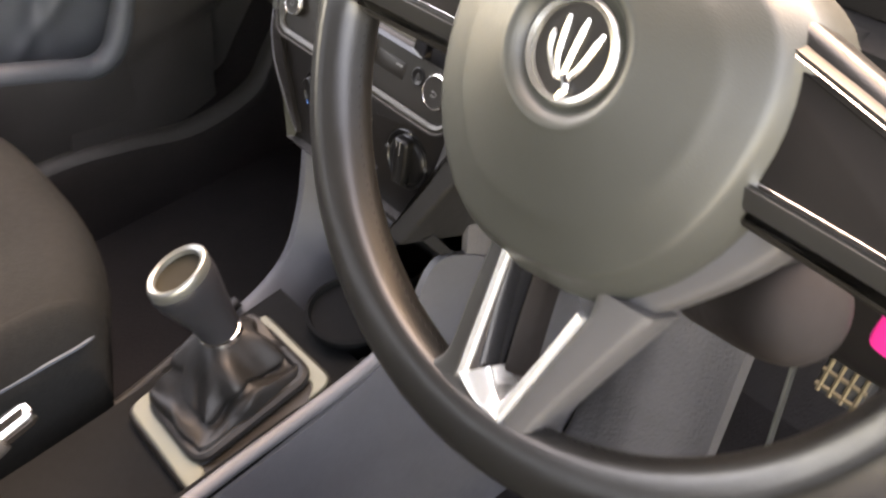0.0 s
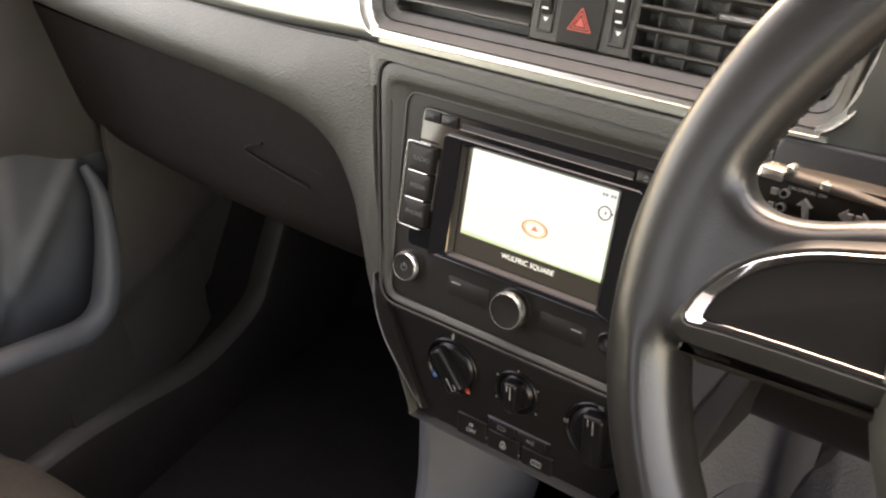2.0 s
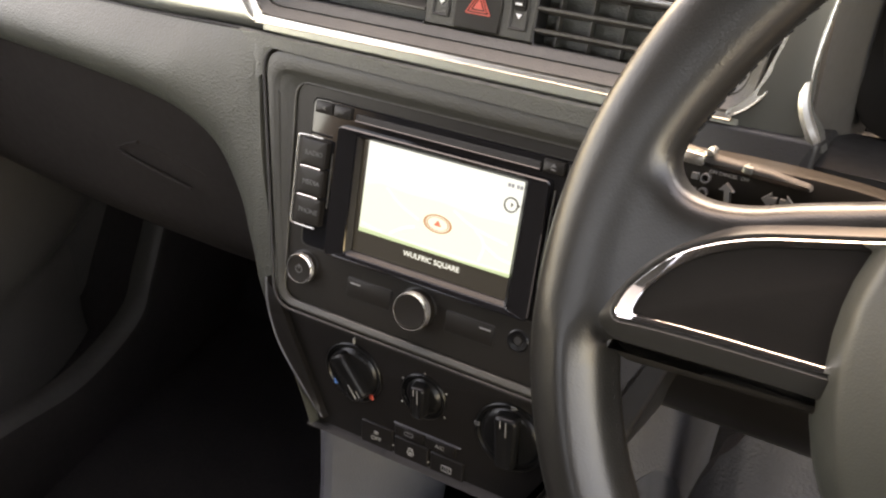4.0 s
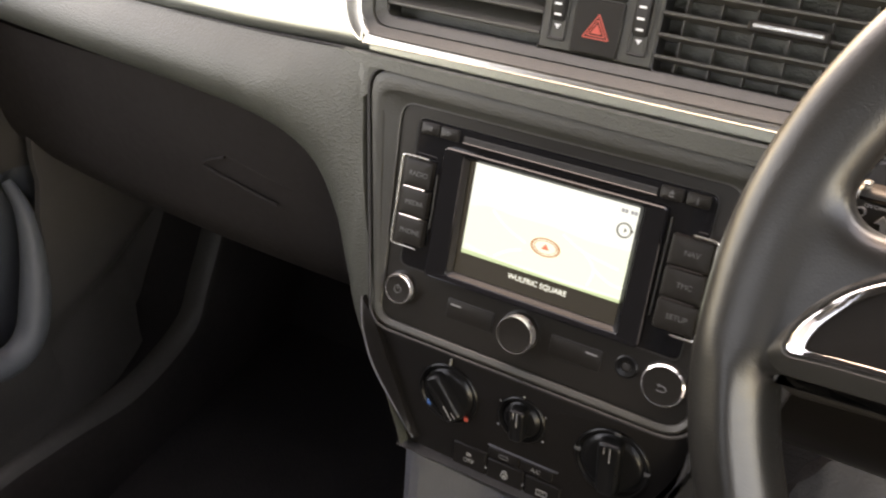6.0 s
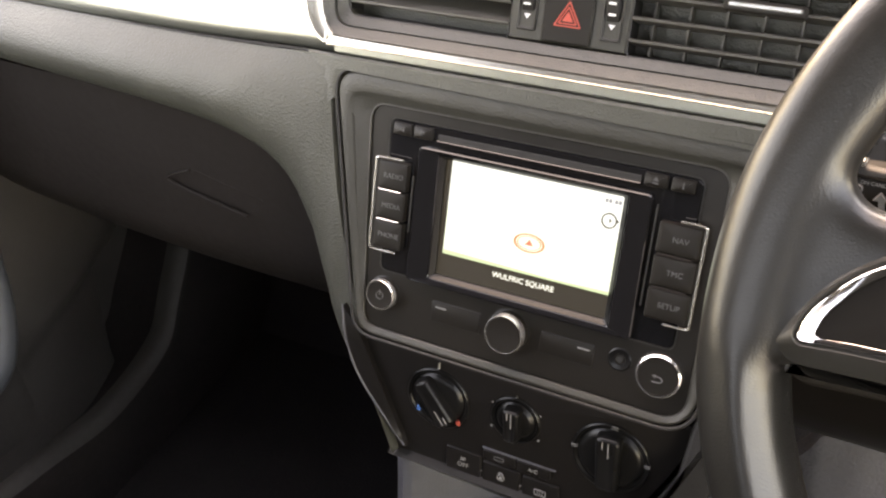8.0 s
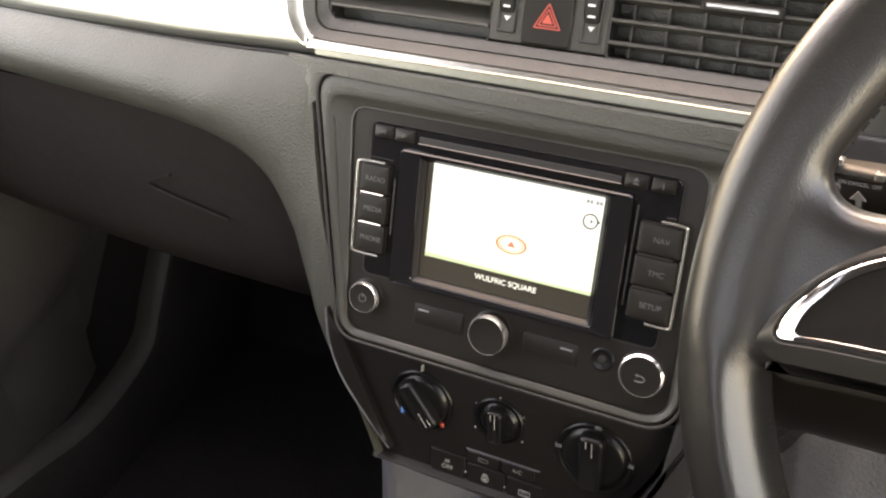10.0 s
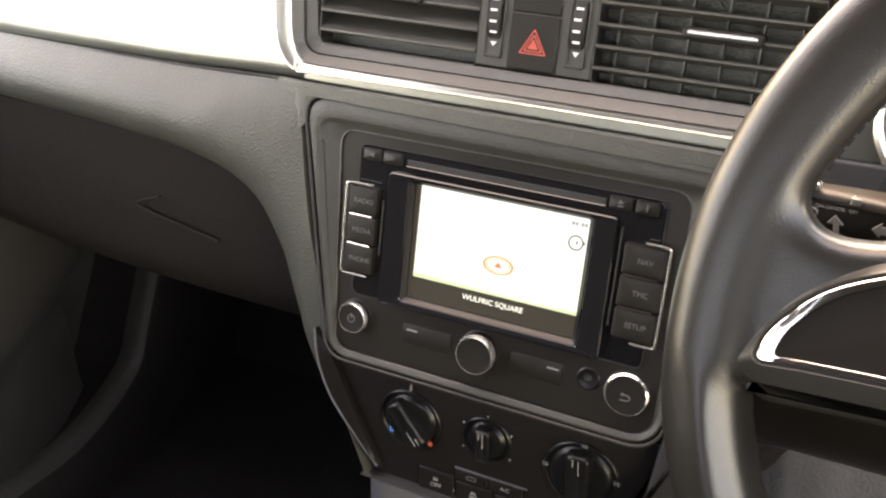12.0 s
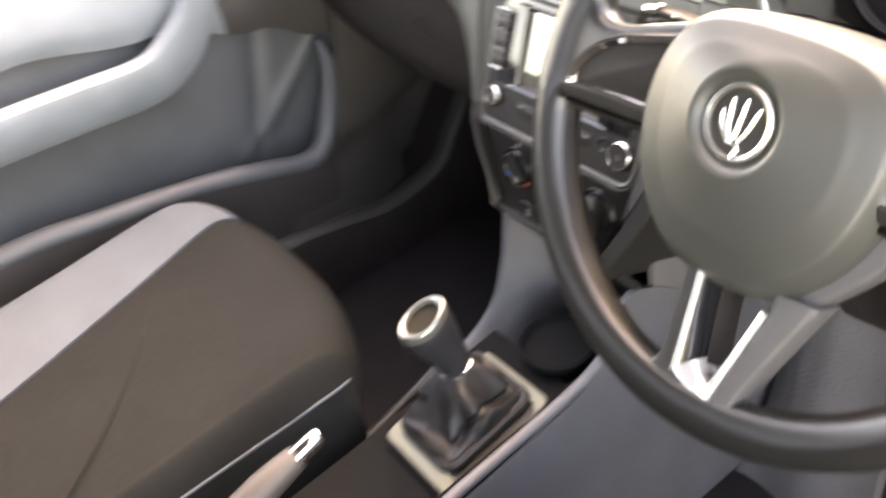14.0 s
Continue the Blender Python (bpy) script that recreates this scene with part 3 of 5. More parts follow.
part("panel_edge", tube([(p.x, -0.0012, p.y) for p in rounded([(-0.0905, -0.0405), (0.0930, -0.0415), (0.0930, 0.0535), (-0.0920, 0.0535)], 0.005, 5)], 0.00035, 6, closed=True), SPOKE, unit)
s_o = rounded([(-0.0705, -0.0410), (0.0695, -0.0410), (0.0685, 0.0405), (-0.0700, 0.0405)], 0.003, 4)
s_m = rounded([(-0.0560, -0.0370), (0.0556, -0.0370), (0.0556, 0.0378), (-0.0566, 0.0378)], 0.002, 4)
s_i = rounded([(-0.0532, -0.0346), (0.0526, -0.0346), (0.0526, 0.0356), (-0.0540, 0.0356)], 0.001, 4)
part("screen_frame", ring(s_o, s_m, -0.0050, 0.002, 0.0007, -0.0040), GLOSS, unit, "piano black screen surround")
part("screen_lip", ring(s_m, s_i, -0.0036, 0.006, 0.0003, -0.0008), GRIP, unit)
for x, z0, z1 in ((-0.0725, -0.012, 0.022), (0.0715, -0.020, 0.036)):
    part("side_glint", tube([(x, -0.0035, z0), (x, -0.0035, z1)], 0.0005, 6), SPOKE, unit)
scr = part("screen", bar(-0.0545, 0.0530, -0.0350, 0.0360, 0.0045, 0.007, 0.0002), SCREENBAR, unit, "lit navigation screen with a pale map")
scr.location = (0, -0.0036, 0)
part("map", bar(-0.0502, 0.0530, -0.0205, 0.0354, 0.0040, 0.0050, 0.0001), SCREEN, scr, "pale lit map")
part("map_edge", plate([Vector(p) for p in ((-0.0502, -0.0207), (0.0530, -0.0207), (0.0530, -0.0185), (0.020, -0.0194), (-0.02, -0.0186), (-0.0502, -0.0180))], 0.0038, 0.0044, 0.0001, 1), MAPGREEN, scr, "green fields at the foot of the map")
part("map_field", plate([Vector(p) for p in ((-0.0501, -0.0175), (-0.0501, 0.0090), (-0.038, 0.0120), (-0.020, 0.0105), (0.004, 0.0112), (0.028, 0.0090), (0.0529, 0.0100), (0.0529, -0.0175))], 0.0039, 0.0044, 0.00005, 1), MAPPALE, scr, "pale green fields on the map")
for road in (((-0.034, 0.0105), (-0.024, 0.0030), (-0.010, -0.0030)), ((0.012, 0.0085), (0.026, 0.0020), (0.048, -0.0020)), ((0.026, 0.0020), (0.034, -0.0060), (0.032, -0.0165)), ((-0.028, -0.0165), (-0.020, -0.0110), (-0.012, -0.0080)), ((0.034, -0.0060), (0.044, -0.0110), (0.052, -0.0120)), ((-0.048, -0.0150), (-0.040, -0.0165), (-0.034, -0.0170))):
    part("map_road", tube([(x, 0.0038, z) for x, z in smooth_line(road, 7)], 0.0008, 5), SCREEN, scr)
writing("street_name", "WULFRIC SQUARE", 0.0046, 0.0021, 0.0036, -0.0256, LITWHITE, scr, label="white lit street name")
# position marker and compass on the map
for r0, r1, s0 in ((0.0094, 0.0081, 0.58), (0.0073, 0.0068, 0.55)):
    part("marker_ring", ring(circle(0.0028, -0.0022, r0, 36, s0), circle(0.0028, -0.0022, r1, 36, s0), 0.0034, 0.0042, 0.00005), LITRING, scr)
part("marker_arrow", plate([(0.0003, -0.0035), (0.0053, -0.0035), (0.0028, -0.0001)], 0.0034, 0.0042, 0.0001, 1), LITRED, scr, "red position arrow")
part("compass", ring(circle(0.0462, 0.0208, 0.0044), circle(0.0462, 0.0208, 0.0036), 0.0034, 0.0042, 0.00005), LITDARK, scr)
part("compass_needle", plate([(0.0462, 0.0222), (0.0476, 0.0208), (0.0462, 0.0194)], 0.0034, 0.0042, 0.0001, 1), LITDARK, scr)
part("compass_pointer", plate([(0.0505, 0.0222), (0.0518, 0.0210), (0.0503, 0.0200)], 0.0034, 0.0042, 0.0001, 1), LITDARK, scr)
for k, x in enumerate((0.0432, 0.0453, 0.0486, 0.0507)):
    part("clock_digit", bar(x - 0.0008, x + 0.0008, 0.0306, 0.0326, 0.0036, 0.0042, 0.0001), LITGREY, scr)
# disc slot
part("disc_slot", bar(-0.0600, 0.0600, 0.0450, 0.0490, -0.0021, 0.001, 0.0004), VOID, unit, "narrow disc slot")
part("slot_lip", tube([(-0.0600, -0.0024, 0.0448), (0.0600, -0.0024, 0.0448)], 0.0007, 6), GLOSS, unit)

# mode keys: three each side inside a chrome bracket
for side, words in ((-1, ("RADIO", "MEDIA", "PHONE")), (1, ("NAV", "TMC", "SETUP"))):
    x0, x1 = (-0.0945, -0.0755) if side < 0 else (0.0745, 0.0975)
    for k, word in enumerate(words):
        z1 = 0.0285 - 0.0182 * k
        key = part("key", plate(rounded([(x0, z1 - 0.0170), (x1, z1 - 0.0170), (x1, z1), (x0, z1)], 0.0012, 3), -0.0062, 0.0, 0.0010, 2, dome=0.0004), SMOOTH, unit)
        writing("key_label", word, 0.0043, (x0 + x1) / 2 + 0.001, -0.0067, z1 - 0.0085, DIM, key)
        if k:
            part("key_line", tube([(x0 + 0.001, -0.0060, z1 + 0.0006), (x1 - 0.003, -0.0060, z1 + 0.0006)], 0.0003, 6), BRIGHT if side < 0 else SMOOTH, unit)
    xo = x0 - 0.0018 if side < 0 else x1 + 0.0018
    xe = x1 - 0.003 if side < 0 else x0 + 0.011
    br = smooth_line([(xe, -0.0060, 0.0302), (xo - side * 0.004, -0.0062, 0.0302), (xo - side * 0.0008, -0.0064, 0.0294), (xo, -0.0064, 0.0265), (xo, -0.0064, 0.0), (xo, -0.0064, -0.0230), (xo - side * 0.0008, -0.0064, -0.0258), (xo - side * 0.004, -0.0062, -0.0265), (xe, -0.0060, -0.0265)], 40)
    part("chrome_bracket", tube(br, 0.0008, 8), SILVER, unit, "thin chrome bracket round the keys")

# small keys above, with their signs
for x, sign in ((-0.0826, "prev"), (-0.0692, "next"), (0.0681, "eject"), (0.0826, "info")):
    key = part("small_key", plate(rounded([(x - 0.0062, 0.0445), (x + 0.0062, 0.0445), (x + 0.0062, 0.0517), (x - 0.0062, 0.0517)], 0.001, 3), -0.0034, 0.0, 0.0008), SMOOTH, unit)
    if sign in ("prev", "next"):
        d = -1 if sign == "prev" else 1
        tri = [Vector((x + d * 0.0016, 0.0481)), Vector((x - d * 0.0012, 0.0496)), Vector((x - d * 0.0012, 0.0466))]
        tri2 = [(p - Vector((x, 0.0481))) * 0.6 + Vector((x, 0.0481)) for p in tri]
        part("sign", ring(tri, tri2, -0.0036, -0.003, 0.00005), DIM, key)
    elif sign == "eject":
        part("sign", plate([(x - 0.0016, 0.0480), (x + 0.0016, 0.0480), (x, 0.0503)], -0.0036, -0.003, 0.0001, 1), DIM, key)
        part("sign", bar(x - 0.0016, x + 0.0016, 0.0462, 0.0470, -0.0036, -0.003, 0.0001), DIM, key)
    else:
        writing("sign", "i", 0.0058, x, -0.0036, 0.0481, DIM, key, bold=0.0001)


def ring_knob(x, z, r, tall, face_r):
    kn = part("knob", lathe([(r + 0.0012, 0.0), (r + 0.0012, 0.0006), (r, 0.0010), (r, tall * 0.7)], 36, facing(x, 0.0, z)), SMOOTH, unit)
    part("chrome_ring", lathe([(r + 0.0003, tall * 0.55), (r + 0.0004, tall * 0.8), (r - 0.0006, tall), (face_r + 0.0003, tall), (face_r, tall * 0.9), (face_r, tall * 0.55)], 40, facing(x, 0.0, z)), BRIGHT, kn, "chrome ring")
    part("knob_face", lathe([(face_r, tall * 0.5), (face_r - 0.0003, tall * 0.97), (face_r * 0.5, tall * 0.93), (0.0, tall * 0.92)], 36, facing(x, 0.0, z)), SMOOTH, kn)
    return kn


k1 = ring_knob(-0.0858, -0.0548, 0.0098, 0.0075, 0.0087)
part("power_sign", ring(circle(-0.0858, -0.0548, 0.0026), circle(-0.0858, -0.0548, 0.0021), -0.0073, -0.0066, 0.00005), DIM, k1)
part("power_bar", bar(-0.0861, -0.0855, -0.0545, -0.0515, -0.0074, -0.0066, 0.0001), DIM, k1)
ring_knob(-0.0015, -0.0560, 0.0118, 0.0110, 0.0106)
k3 = ring_knob(0.0880, -0.0570, 0.0122, 0.0050, 0.0113)
part("return_sign", tube(smooth_line([(0.0852, -0.0049, -0.0602), (0.0890, -0.0049, -0.0602), (0.0907, -0.0049, -0.0587), (0.0890, -0.0049, -0.0570), (0.0858, -0.0049, -0.0570)], 16), 0.0004, 5), DIM, k3)
part("return_tip", plate([(0.0850, -0.0570), (0.0866, -0.0582), (0.0866, -0.0558)], -0.0052, -0.0045, 0.0001, 1), DIM, k3)
aux = part("socket", lathe([(0.0068, 0.0), (0.0068, 0.0008), (0.0060, 0.0014), (0.0034, 0.0009), (0.0026, -0.0005), (0.0, -0.0006)], 28, facing(0.0650, 0.0, -0.0548)), GRIP, unit)
part("socket_hole", lathe([(0.0020, 0.0006), (0.0018, 0.0009), (0.0, 0.0009)], 20, facing(0.0650, 0.0, -0.0548)), VOID, aux)
for x0, x1, xb in ((-0.0525, -0.0205, -0.0465), (0.0180, 0.0500, 0.0440)):
    fl = part("card_flap", plate(rounded([(x0, -0.0640), (x1, -0.0640), (x1, -0.0512), (x0, -0.0512)], 0.0012, 3), -0.0012, 0.0, 0.0005), SMOOTH, unit)
    part("flap_gap", tube([(p.x, -0.0006, p.y) for p in rounded([(x0, -0.0640), (x1, -0.0640), (x1, -0.0512), (x0, -0.0512)], 0.0012, 3)], 0.0004, 5, closed=True), VOID, unit)
    part("flap_mark", bar(xb - 0.0036, xb + 0.0036, -0.0551, -0.0541, -0.0014, -0.001, 0.0001), SIGN, fl)

# ---- heater controls ----
HEAT = DASH @ pose(0, 0.0035, -0.0840, 11)
heat = thing("heater_panel", HEAT, "black heater control panel with three rotary knobs", "heater controls")
part("panel", plate(rounded([(-0.0800, -0.0905), (0.0760, -0.0900), (0.1060, -0.0300), (0.1110, 0.0), (-0.1010, 0.0), (-0.0990, -0.0400)], [0.010, 0.010, 0.02, 0.002, 0.002, 0.02], 5), 0.0, 0.05, 0.0012), HEATER, heat)


def rotary(x, z, r, turn, wide):
    """A dial: raised rim, sunken face and a broad grip with a pointer. wide: half the grip's width."""
    R = r + 0.0045
    kn = part("dial", lathe([(R, -0.001), (R, 0.0010), (R - 0.0007, 0.0016), (R - 0.0018, 0.0014), (R - 0.0026, 0.0004), (r + 0.0006, 0.0002), (r, 0.0008), (r - 0.0012, 0.0022), (r * 0.8, 0.0028), (0.0, 0.0028)], 44, facing(x, 0.0, z)), GRIP, heat)
    c, s = math.cos(radians(turn)), math.sin(radians(turn))

    def at(p, q):
        return Vector((x + p * c - q * s, z + p * s + q * c))
    rows = []
    for h, f, g in ((0.0024, 1.0, 1.0), (0.0050, 0.99, 0.99), (0.0078, 0.94, 0.96), (0.0090, 0.84, 0.93), (0.0096, 0.66, 0.88), (0.0090, 0.35, 0.80)):
        out = rounded([(-wide * f * 0.86, -r * g), (wide * f * 0.86, -r * g), (wide * f, r * g), (-wide * f, r * g)], wide * 0.55 * f, 5)
        rows.append(flat_y([at(p.x, p.y) for p in out], -h))
    part("grip", loft(rows), GRIP, kn)
    for off, ln in ((-wide * 0.34, 0.0050), (wide * 0.12, 0.0105)):
        a, b = at(off, r * 0.86), at(off, r * 0.86 - ln)
        part("pointer", tube([(a.x, -0.0095, a.y), (b.x, -0.0095, b.y)], 0.00035, 5), SIGN, kn)
    return kn


rotary(-0.0462, -0.0350, 0.0172, 216, 0.0072)
rotary(0.0065, -0.0325, 0.0118, 2, 0.0056)
rotary(0.0672, -0.0372, 0.0192, 3, 0.0078)
part("cold_mark", bar(-0.0608, -0.0580, -0.0482, -0.0442, -0.0022, 0.0, 0.0004), BLUE, heat, "blue cold mark")
part("warm_mark", bar(-0.0330, -0.0300, -0.0500, -0.0468, -0.0022, 0.0, 0.0004), RED, heat, "red warm mark")
part("top_mark", bar(-0.0462, -0.0453, -0.0124, -0.0080, -0.0022, 0.0, 0.0001), SIGN, heat)
for a in range(-120, 121, 60):
    part("fan_mark", bar(0.0065 + 0.0180 * math.sin(radians(a)) - 0.0006, 0.0065 + 0.0180 * math.sin(radians(a)) + 0.0006, -0.0335 + 0.0180 * math.cos(radians(a)) - 0.0006, -0.0335 + 0.0180 * math.cos(radians(a)) + 0.0006, -0.0006, 0.0, 0.0001), SIGN, heat)
for a in (-86, 2, 84):
    part("air_sign", bar(0.0672 + 0.0222 * math.sin(radians(a)) - 0.0019, 0.0672 + 0.0222 * math.sin(radians(a)) + 0.0019, -0.0372 + 0.0222 * math.cos(radians(a)) - 0.0013, -0.0372 + 0.0222 * math.cos(radians(a)) + 0.0013, -0.0018, -0.0005, 0.0002), DIM, heat)
# push buttons under the dials: two small ones in a sunken strip, three larger ones below
part("button_strip", bar(-0.0145, 0.0350, -0.0612, -0.0604, -0.0012, 0.0, 0.0003), GREY, heat)
for x, z, wide, tall, sign in ((-0.0270, -0.0770, 0.0122, 0.0088, "off"), (-0.0024, -0.0655, 0.0112, 0.0040, "loop"), (0.0205, -0.0655, 0.0112, 0.0040, "A/C"), (-0.0005, -0.0800, 0.0128, 0.0092, "lock"), (0.0262, -0.0805, 0.0122, 0.0090, "window")):
    b = part("push_button", bar(x - wide, x + wide, z - tall, z + tall, -0.0016, 0.0, 0.0007), HEATER, heat)
    if sign == "off":
        writing("button_word", "OFF", 0.0046, x, -0.0018, z - 0.0026, SIGN, b)
        for k in range(3):
            part("button_sign", tube(smooth_line([(x - 0.002 + 0.0012 * k, -0.0018, z + 0.0012), (x - 0.0008 + 0.0012 * k, -0.0018, z + 0.0022), (x - 0.0014 + 0.0012 * k, -0.0018, z + 0.0036)], 6), 0.0003, 5), SIGN, b)
    elif sign == "A/C":
        writing("button_word", "A/C", 0.0040, x, -0.0018, z, SIGN, b)
    elif sign == "loop":
        part("button_sign", tube([(p.x, -0.0017, p.y) for p in rounded([(x - 0.0032, z - 0.0013), (x + 0.0032, z - 0.0013), (x + 0.0032, z + 0.0013), (x - 0.0032, z + 0.0013)], 0.0010, 3)], 0.00028, 5, closed=True), DIM, b)
    elif sign == "lock":
        part("button_sign", ring(circle(x, z + 0.0006, 0.0026, 20), circle(x, z + 0.0006, 0.0020, 20), -0.0019, -0.001, 0.00005), SIGN, b)
        part("button_sign", bar(x - 0.0011, x + 0.0011, z - 0.0006, z + 0.0012, -0.0019, -0.001, 0.0001), SIGN, b)
        part("button_sign", tube(smooth_line([(x - 0.0014, -0.0018, z + 0.0030), (x - 0.0012, -0.0018, z + 0.0042), (x + 0.0012, -0.0018, z + 0.0042), (x + 0.0014, -0.0018, z + 0.0030)], 8), 0.0003, 5), SIGN, b)
    else:
        part("button_sign", tube([(p.x, -0.0018, p.y) for p in rounded([(x - 0.0036, z - 0.0020), (x + 0.0036, z - 0.0020), (x + 0.0036, z + 0.0022), (x - 0.0036, z + 0.0022)], 0.0006, 2)], 0.0003, 5, closed=True), SIGN, b)
        for k in (-1, 0, 1):
            part("button_sign", tube([(x + 0.0016 * k, -0.0018, z - 0.0012), (x + 0.0016 * k, -0.0018, z + 0.0015)], 0.00025, 5), SIGN, b)
for x, z in ((-0.0142, -0.0795), (0.0128, -0.0808)):
    part("lamp_dot", lathe([(0.0006, 0.0), (0.0005, 0.0006), (0.0, 0.0007)], 10, facing(x, -0.0010, z)), SIGN, heat)

# grey strip along the passenger edge of the stack
stack_edge = smooth_line([(-0.1140, -0.070), (-0.1105, -0.092), (-0.1040, -0.112), (-0.0940, -0.128), (-0.0780, -0.148), (-0.0680, -0.160)], 24)
stack_inner = smooth_line([(-0.1050, -0.080), (-0.0985, -0.092), (-0.0930, -0.105), (-0.0860, -0.120), (-0.0745, -0.145), (-0.0665, -0.161)], 24)


def stack_depth(z):
    return 0.19 * max(0.0, -0.085 - z)


part("stack_trim", loft([[(p.x, -0.0020 + stack_depth(p.y), p.y), (p.x * 0.8 + q.x * 0.2, -0.0032 + stack_depth(p.y), p.y * 0.8 + q.y * 0.2), (q.x, -0.0012 + stack_depth(q.y), q.y), (q.x, 0.03, q.y), (p.x, 0.03, p.y)] for p, q in zip(stack_edge, stack_inner)]), HEATER, dash, "dark edge strip of the centre stack")
part("stack_edge", tube([(p.x, -0.0022 + stack_depth(p.y), p.y) for p in stack_edge], 0.0008, 6), GREY, dash)

# ---- glove box in the shade under the pad ----
glove = thing("glove_box", DASH, "closed black glove box lid under the dashboard", "glove box")
lid = part("lid", sheet(lambda u, v: (-0.68 + 0.535 * u, 0.022 + 0.122 * (1 - v) + 0.16 * max(0.0, 0.5 - v) ** 2 / 0.25 + 0.30 * max(0.0, 0.43 - 0.535 * u) ** 2 - 0.008 * math.sin(math.pi * v), -0.185 + 0.215 * v), 16, 24, (0, 0.012, 0)), LID, glove)
part("handle_recess", plate(rounded([(-0.3000, -0.0460), (-0.2150, -0.0480), (-0.2150, -0.0240), (-0.3000, -0.0240)], 0.006, 4), 0.060, 0.07, 0.002), LID, glove)
part("handle_lip", tube(smooth_line([(-0.2820, 0.047, -0.0225), (-0.2600, 0.0490, -0.0270), (-0.2200, 0.0525, -0.0350)], 12), 0.0008, 6), LID, glove)
part("handle", tube(smooth_line([(-0.2820, 0.046, -0.0240), (-0.3060, 0.0500, -0.0355), (-0.2700, 0.0525, -0.0440), (-0.2350, 0.0555, -0.0505)], 16), 0.0012, 8), LID, glove, "black handle lip")
structure("under_dash_panel", loft([[(-0.66, y, z), (-0.09, y, z), (-0.09, y + 0.02, z - 0.015), (-0.66, y + 0.02, z - 0.015)] for y, z in ((0.185, 0.266), (0.30, 0.264), (0.50, 0.270))]), CARPET, "black panel under the passenger dashboard", "panel")

# ---- steering wheel ----
WHEEL = DASH @ pose(0.3165, -0.1463, 0.0506, -6.36)
wheel = thing("steering_wheel", WHEEL, "black leather steering wheel with silver spoke trim", "steering wheel")
RIM = 0.1745


def rim_section(a):
    """The rim's section at a degrees from the top, as (outwards, back): a fuller grip above the spokes, a ridge towards the driver below them."""
    a = a if a <= 180 else 360 - a
    grip = 0.0034 * math.exp(-((a - 60) / 17) ** 2)
    k = max(0.0, min(1.0, (a - 95) / 6)) * max(0.0, min(1.0, (168 - a) / 45)) * 0.55
    pts = []
    for i in range(36):
        e = Vector((math.cos(2 * math.pi * i / 36), math.sin(2 * math.pi * i / 36)))
        r = 1 / ((abs(e.x) / (0.0160 + (grip if e.x < 0 else 0.0))) ** 2.7 + (abs(e.y) / 0.0150) ** 2.7) ** (1 / 2.7)
        q = r * 1.05
        for n, d in ((Vector((0.55, -0.835)), 0.0145), (Vector((-0.76, -0.65)), 0.0108)):
            if n.dot(e) > 0.01:
                q = min(q, d / n.dot(e))
        pts.append(e * (r + (q - r) * k))
    return pts


def leather_rim():
    """The rim and both side spokes as one skin, the joints between them drawn out into soft hollows."""
    bm = bmesh.new()
    loops = []
    for k in range(144):
        a = 2 * math.pi * k / 144
        loops.append([bm.verts.new(((RIM + p.x) * math.sin(a), p.y, (RIM + p.x) * math.cos(a))) for p in rim_section(math.degrees(a))])
    for p, q in zip(loops, loops[1:] + loops[:1]):
        faces_between(bm, p, q)
    side = smooth_line([(-40, -22), (-115, -22), (-150, -25), (-166, -27), (-172, -10), (-172, 20), (-168, 52), (-160, 66), (-154, 50), (-149, 39), (-141, 32.5), (-124, 33), (-100, 40.5), (-40, 56)], 70)
    for s in (1, -1):
        plate([Vector((s * x / 1000, z / 1000)) for x, z in side], -0.0120, 0.0110, 0.0070, 4, bm=bm)
    bmesh.ops.recalc_face_normals(bm, faces=bm.faces)
    raw = bpy.data.meshes.new("raw")
    bm.to_mesh(raw)
    bm.free()
    tmp = new("raw", raw)
    skin_mod = tmp.modifiers.new("skin", 'REMESH')
    skin_mod.mode, skin_mod.voxel_size = 'VOXEL', 0.0012
    me = bpy.data.meshes.new_from_object(tmp.evaluated_get(bpy.context.evaluated_depsgraph_get()))
    bpy.data.objects.remove(tmp)
    co = np.empty(len(me.vertices) * 3)
    me.vertices.foreach_get("co", co)
    co = co.reshape(-1, 3)
    ed = np.empty(len(me.edges) * 2, int)
    me.edges.foreach_get("vertices", ed)
    ed = ed.reshape(-1, 2)
    count = np.bincount(ed.ravel(), minlength=len(co))[:, None]
    ang = np.degrees(np.arctan2(np.abs(co[:, 0]), co[:, 2]))
    far = np.hypot(co[:, 0], co[:, 2])
    soft = np.clip((ang - 48) / 16, 0, 1) * np.clip((98 - ang) / 6, 0, 1) * np.clip((far - 0.085) / 0.02, 0, 1)
    for turn in range(70):
        near = np.stack([np.bincount(ed[:, 0], co[ed[:, 1], c], len(co)) + np.bincount(ed[:, 1], co[ed[:, 0], c], len(co)) for c in range(3)], 1) / count
        co += (near - co) * 0.5 * (np.ones((len(co), 1)) if turn < 3 else soft[:, None])
    me.vertices.foreach_set("co", co.ravel())
    me.materials.clear()
    me.materials.append(LEATHER)
    me.shade_smooth()
    ob = new("rim", me)
    ob.parent = wheel
    return tagged(ob, "black leather rim and spokes, shiny from use")


leather = leather_rim()
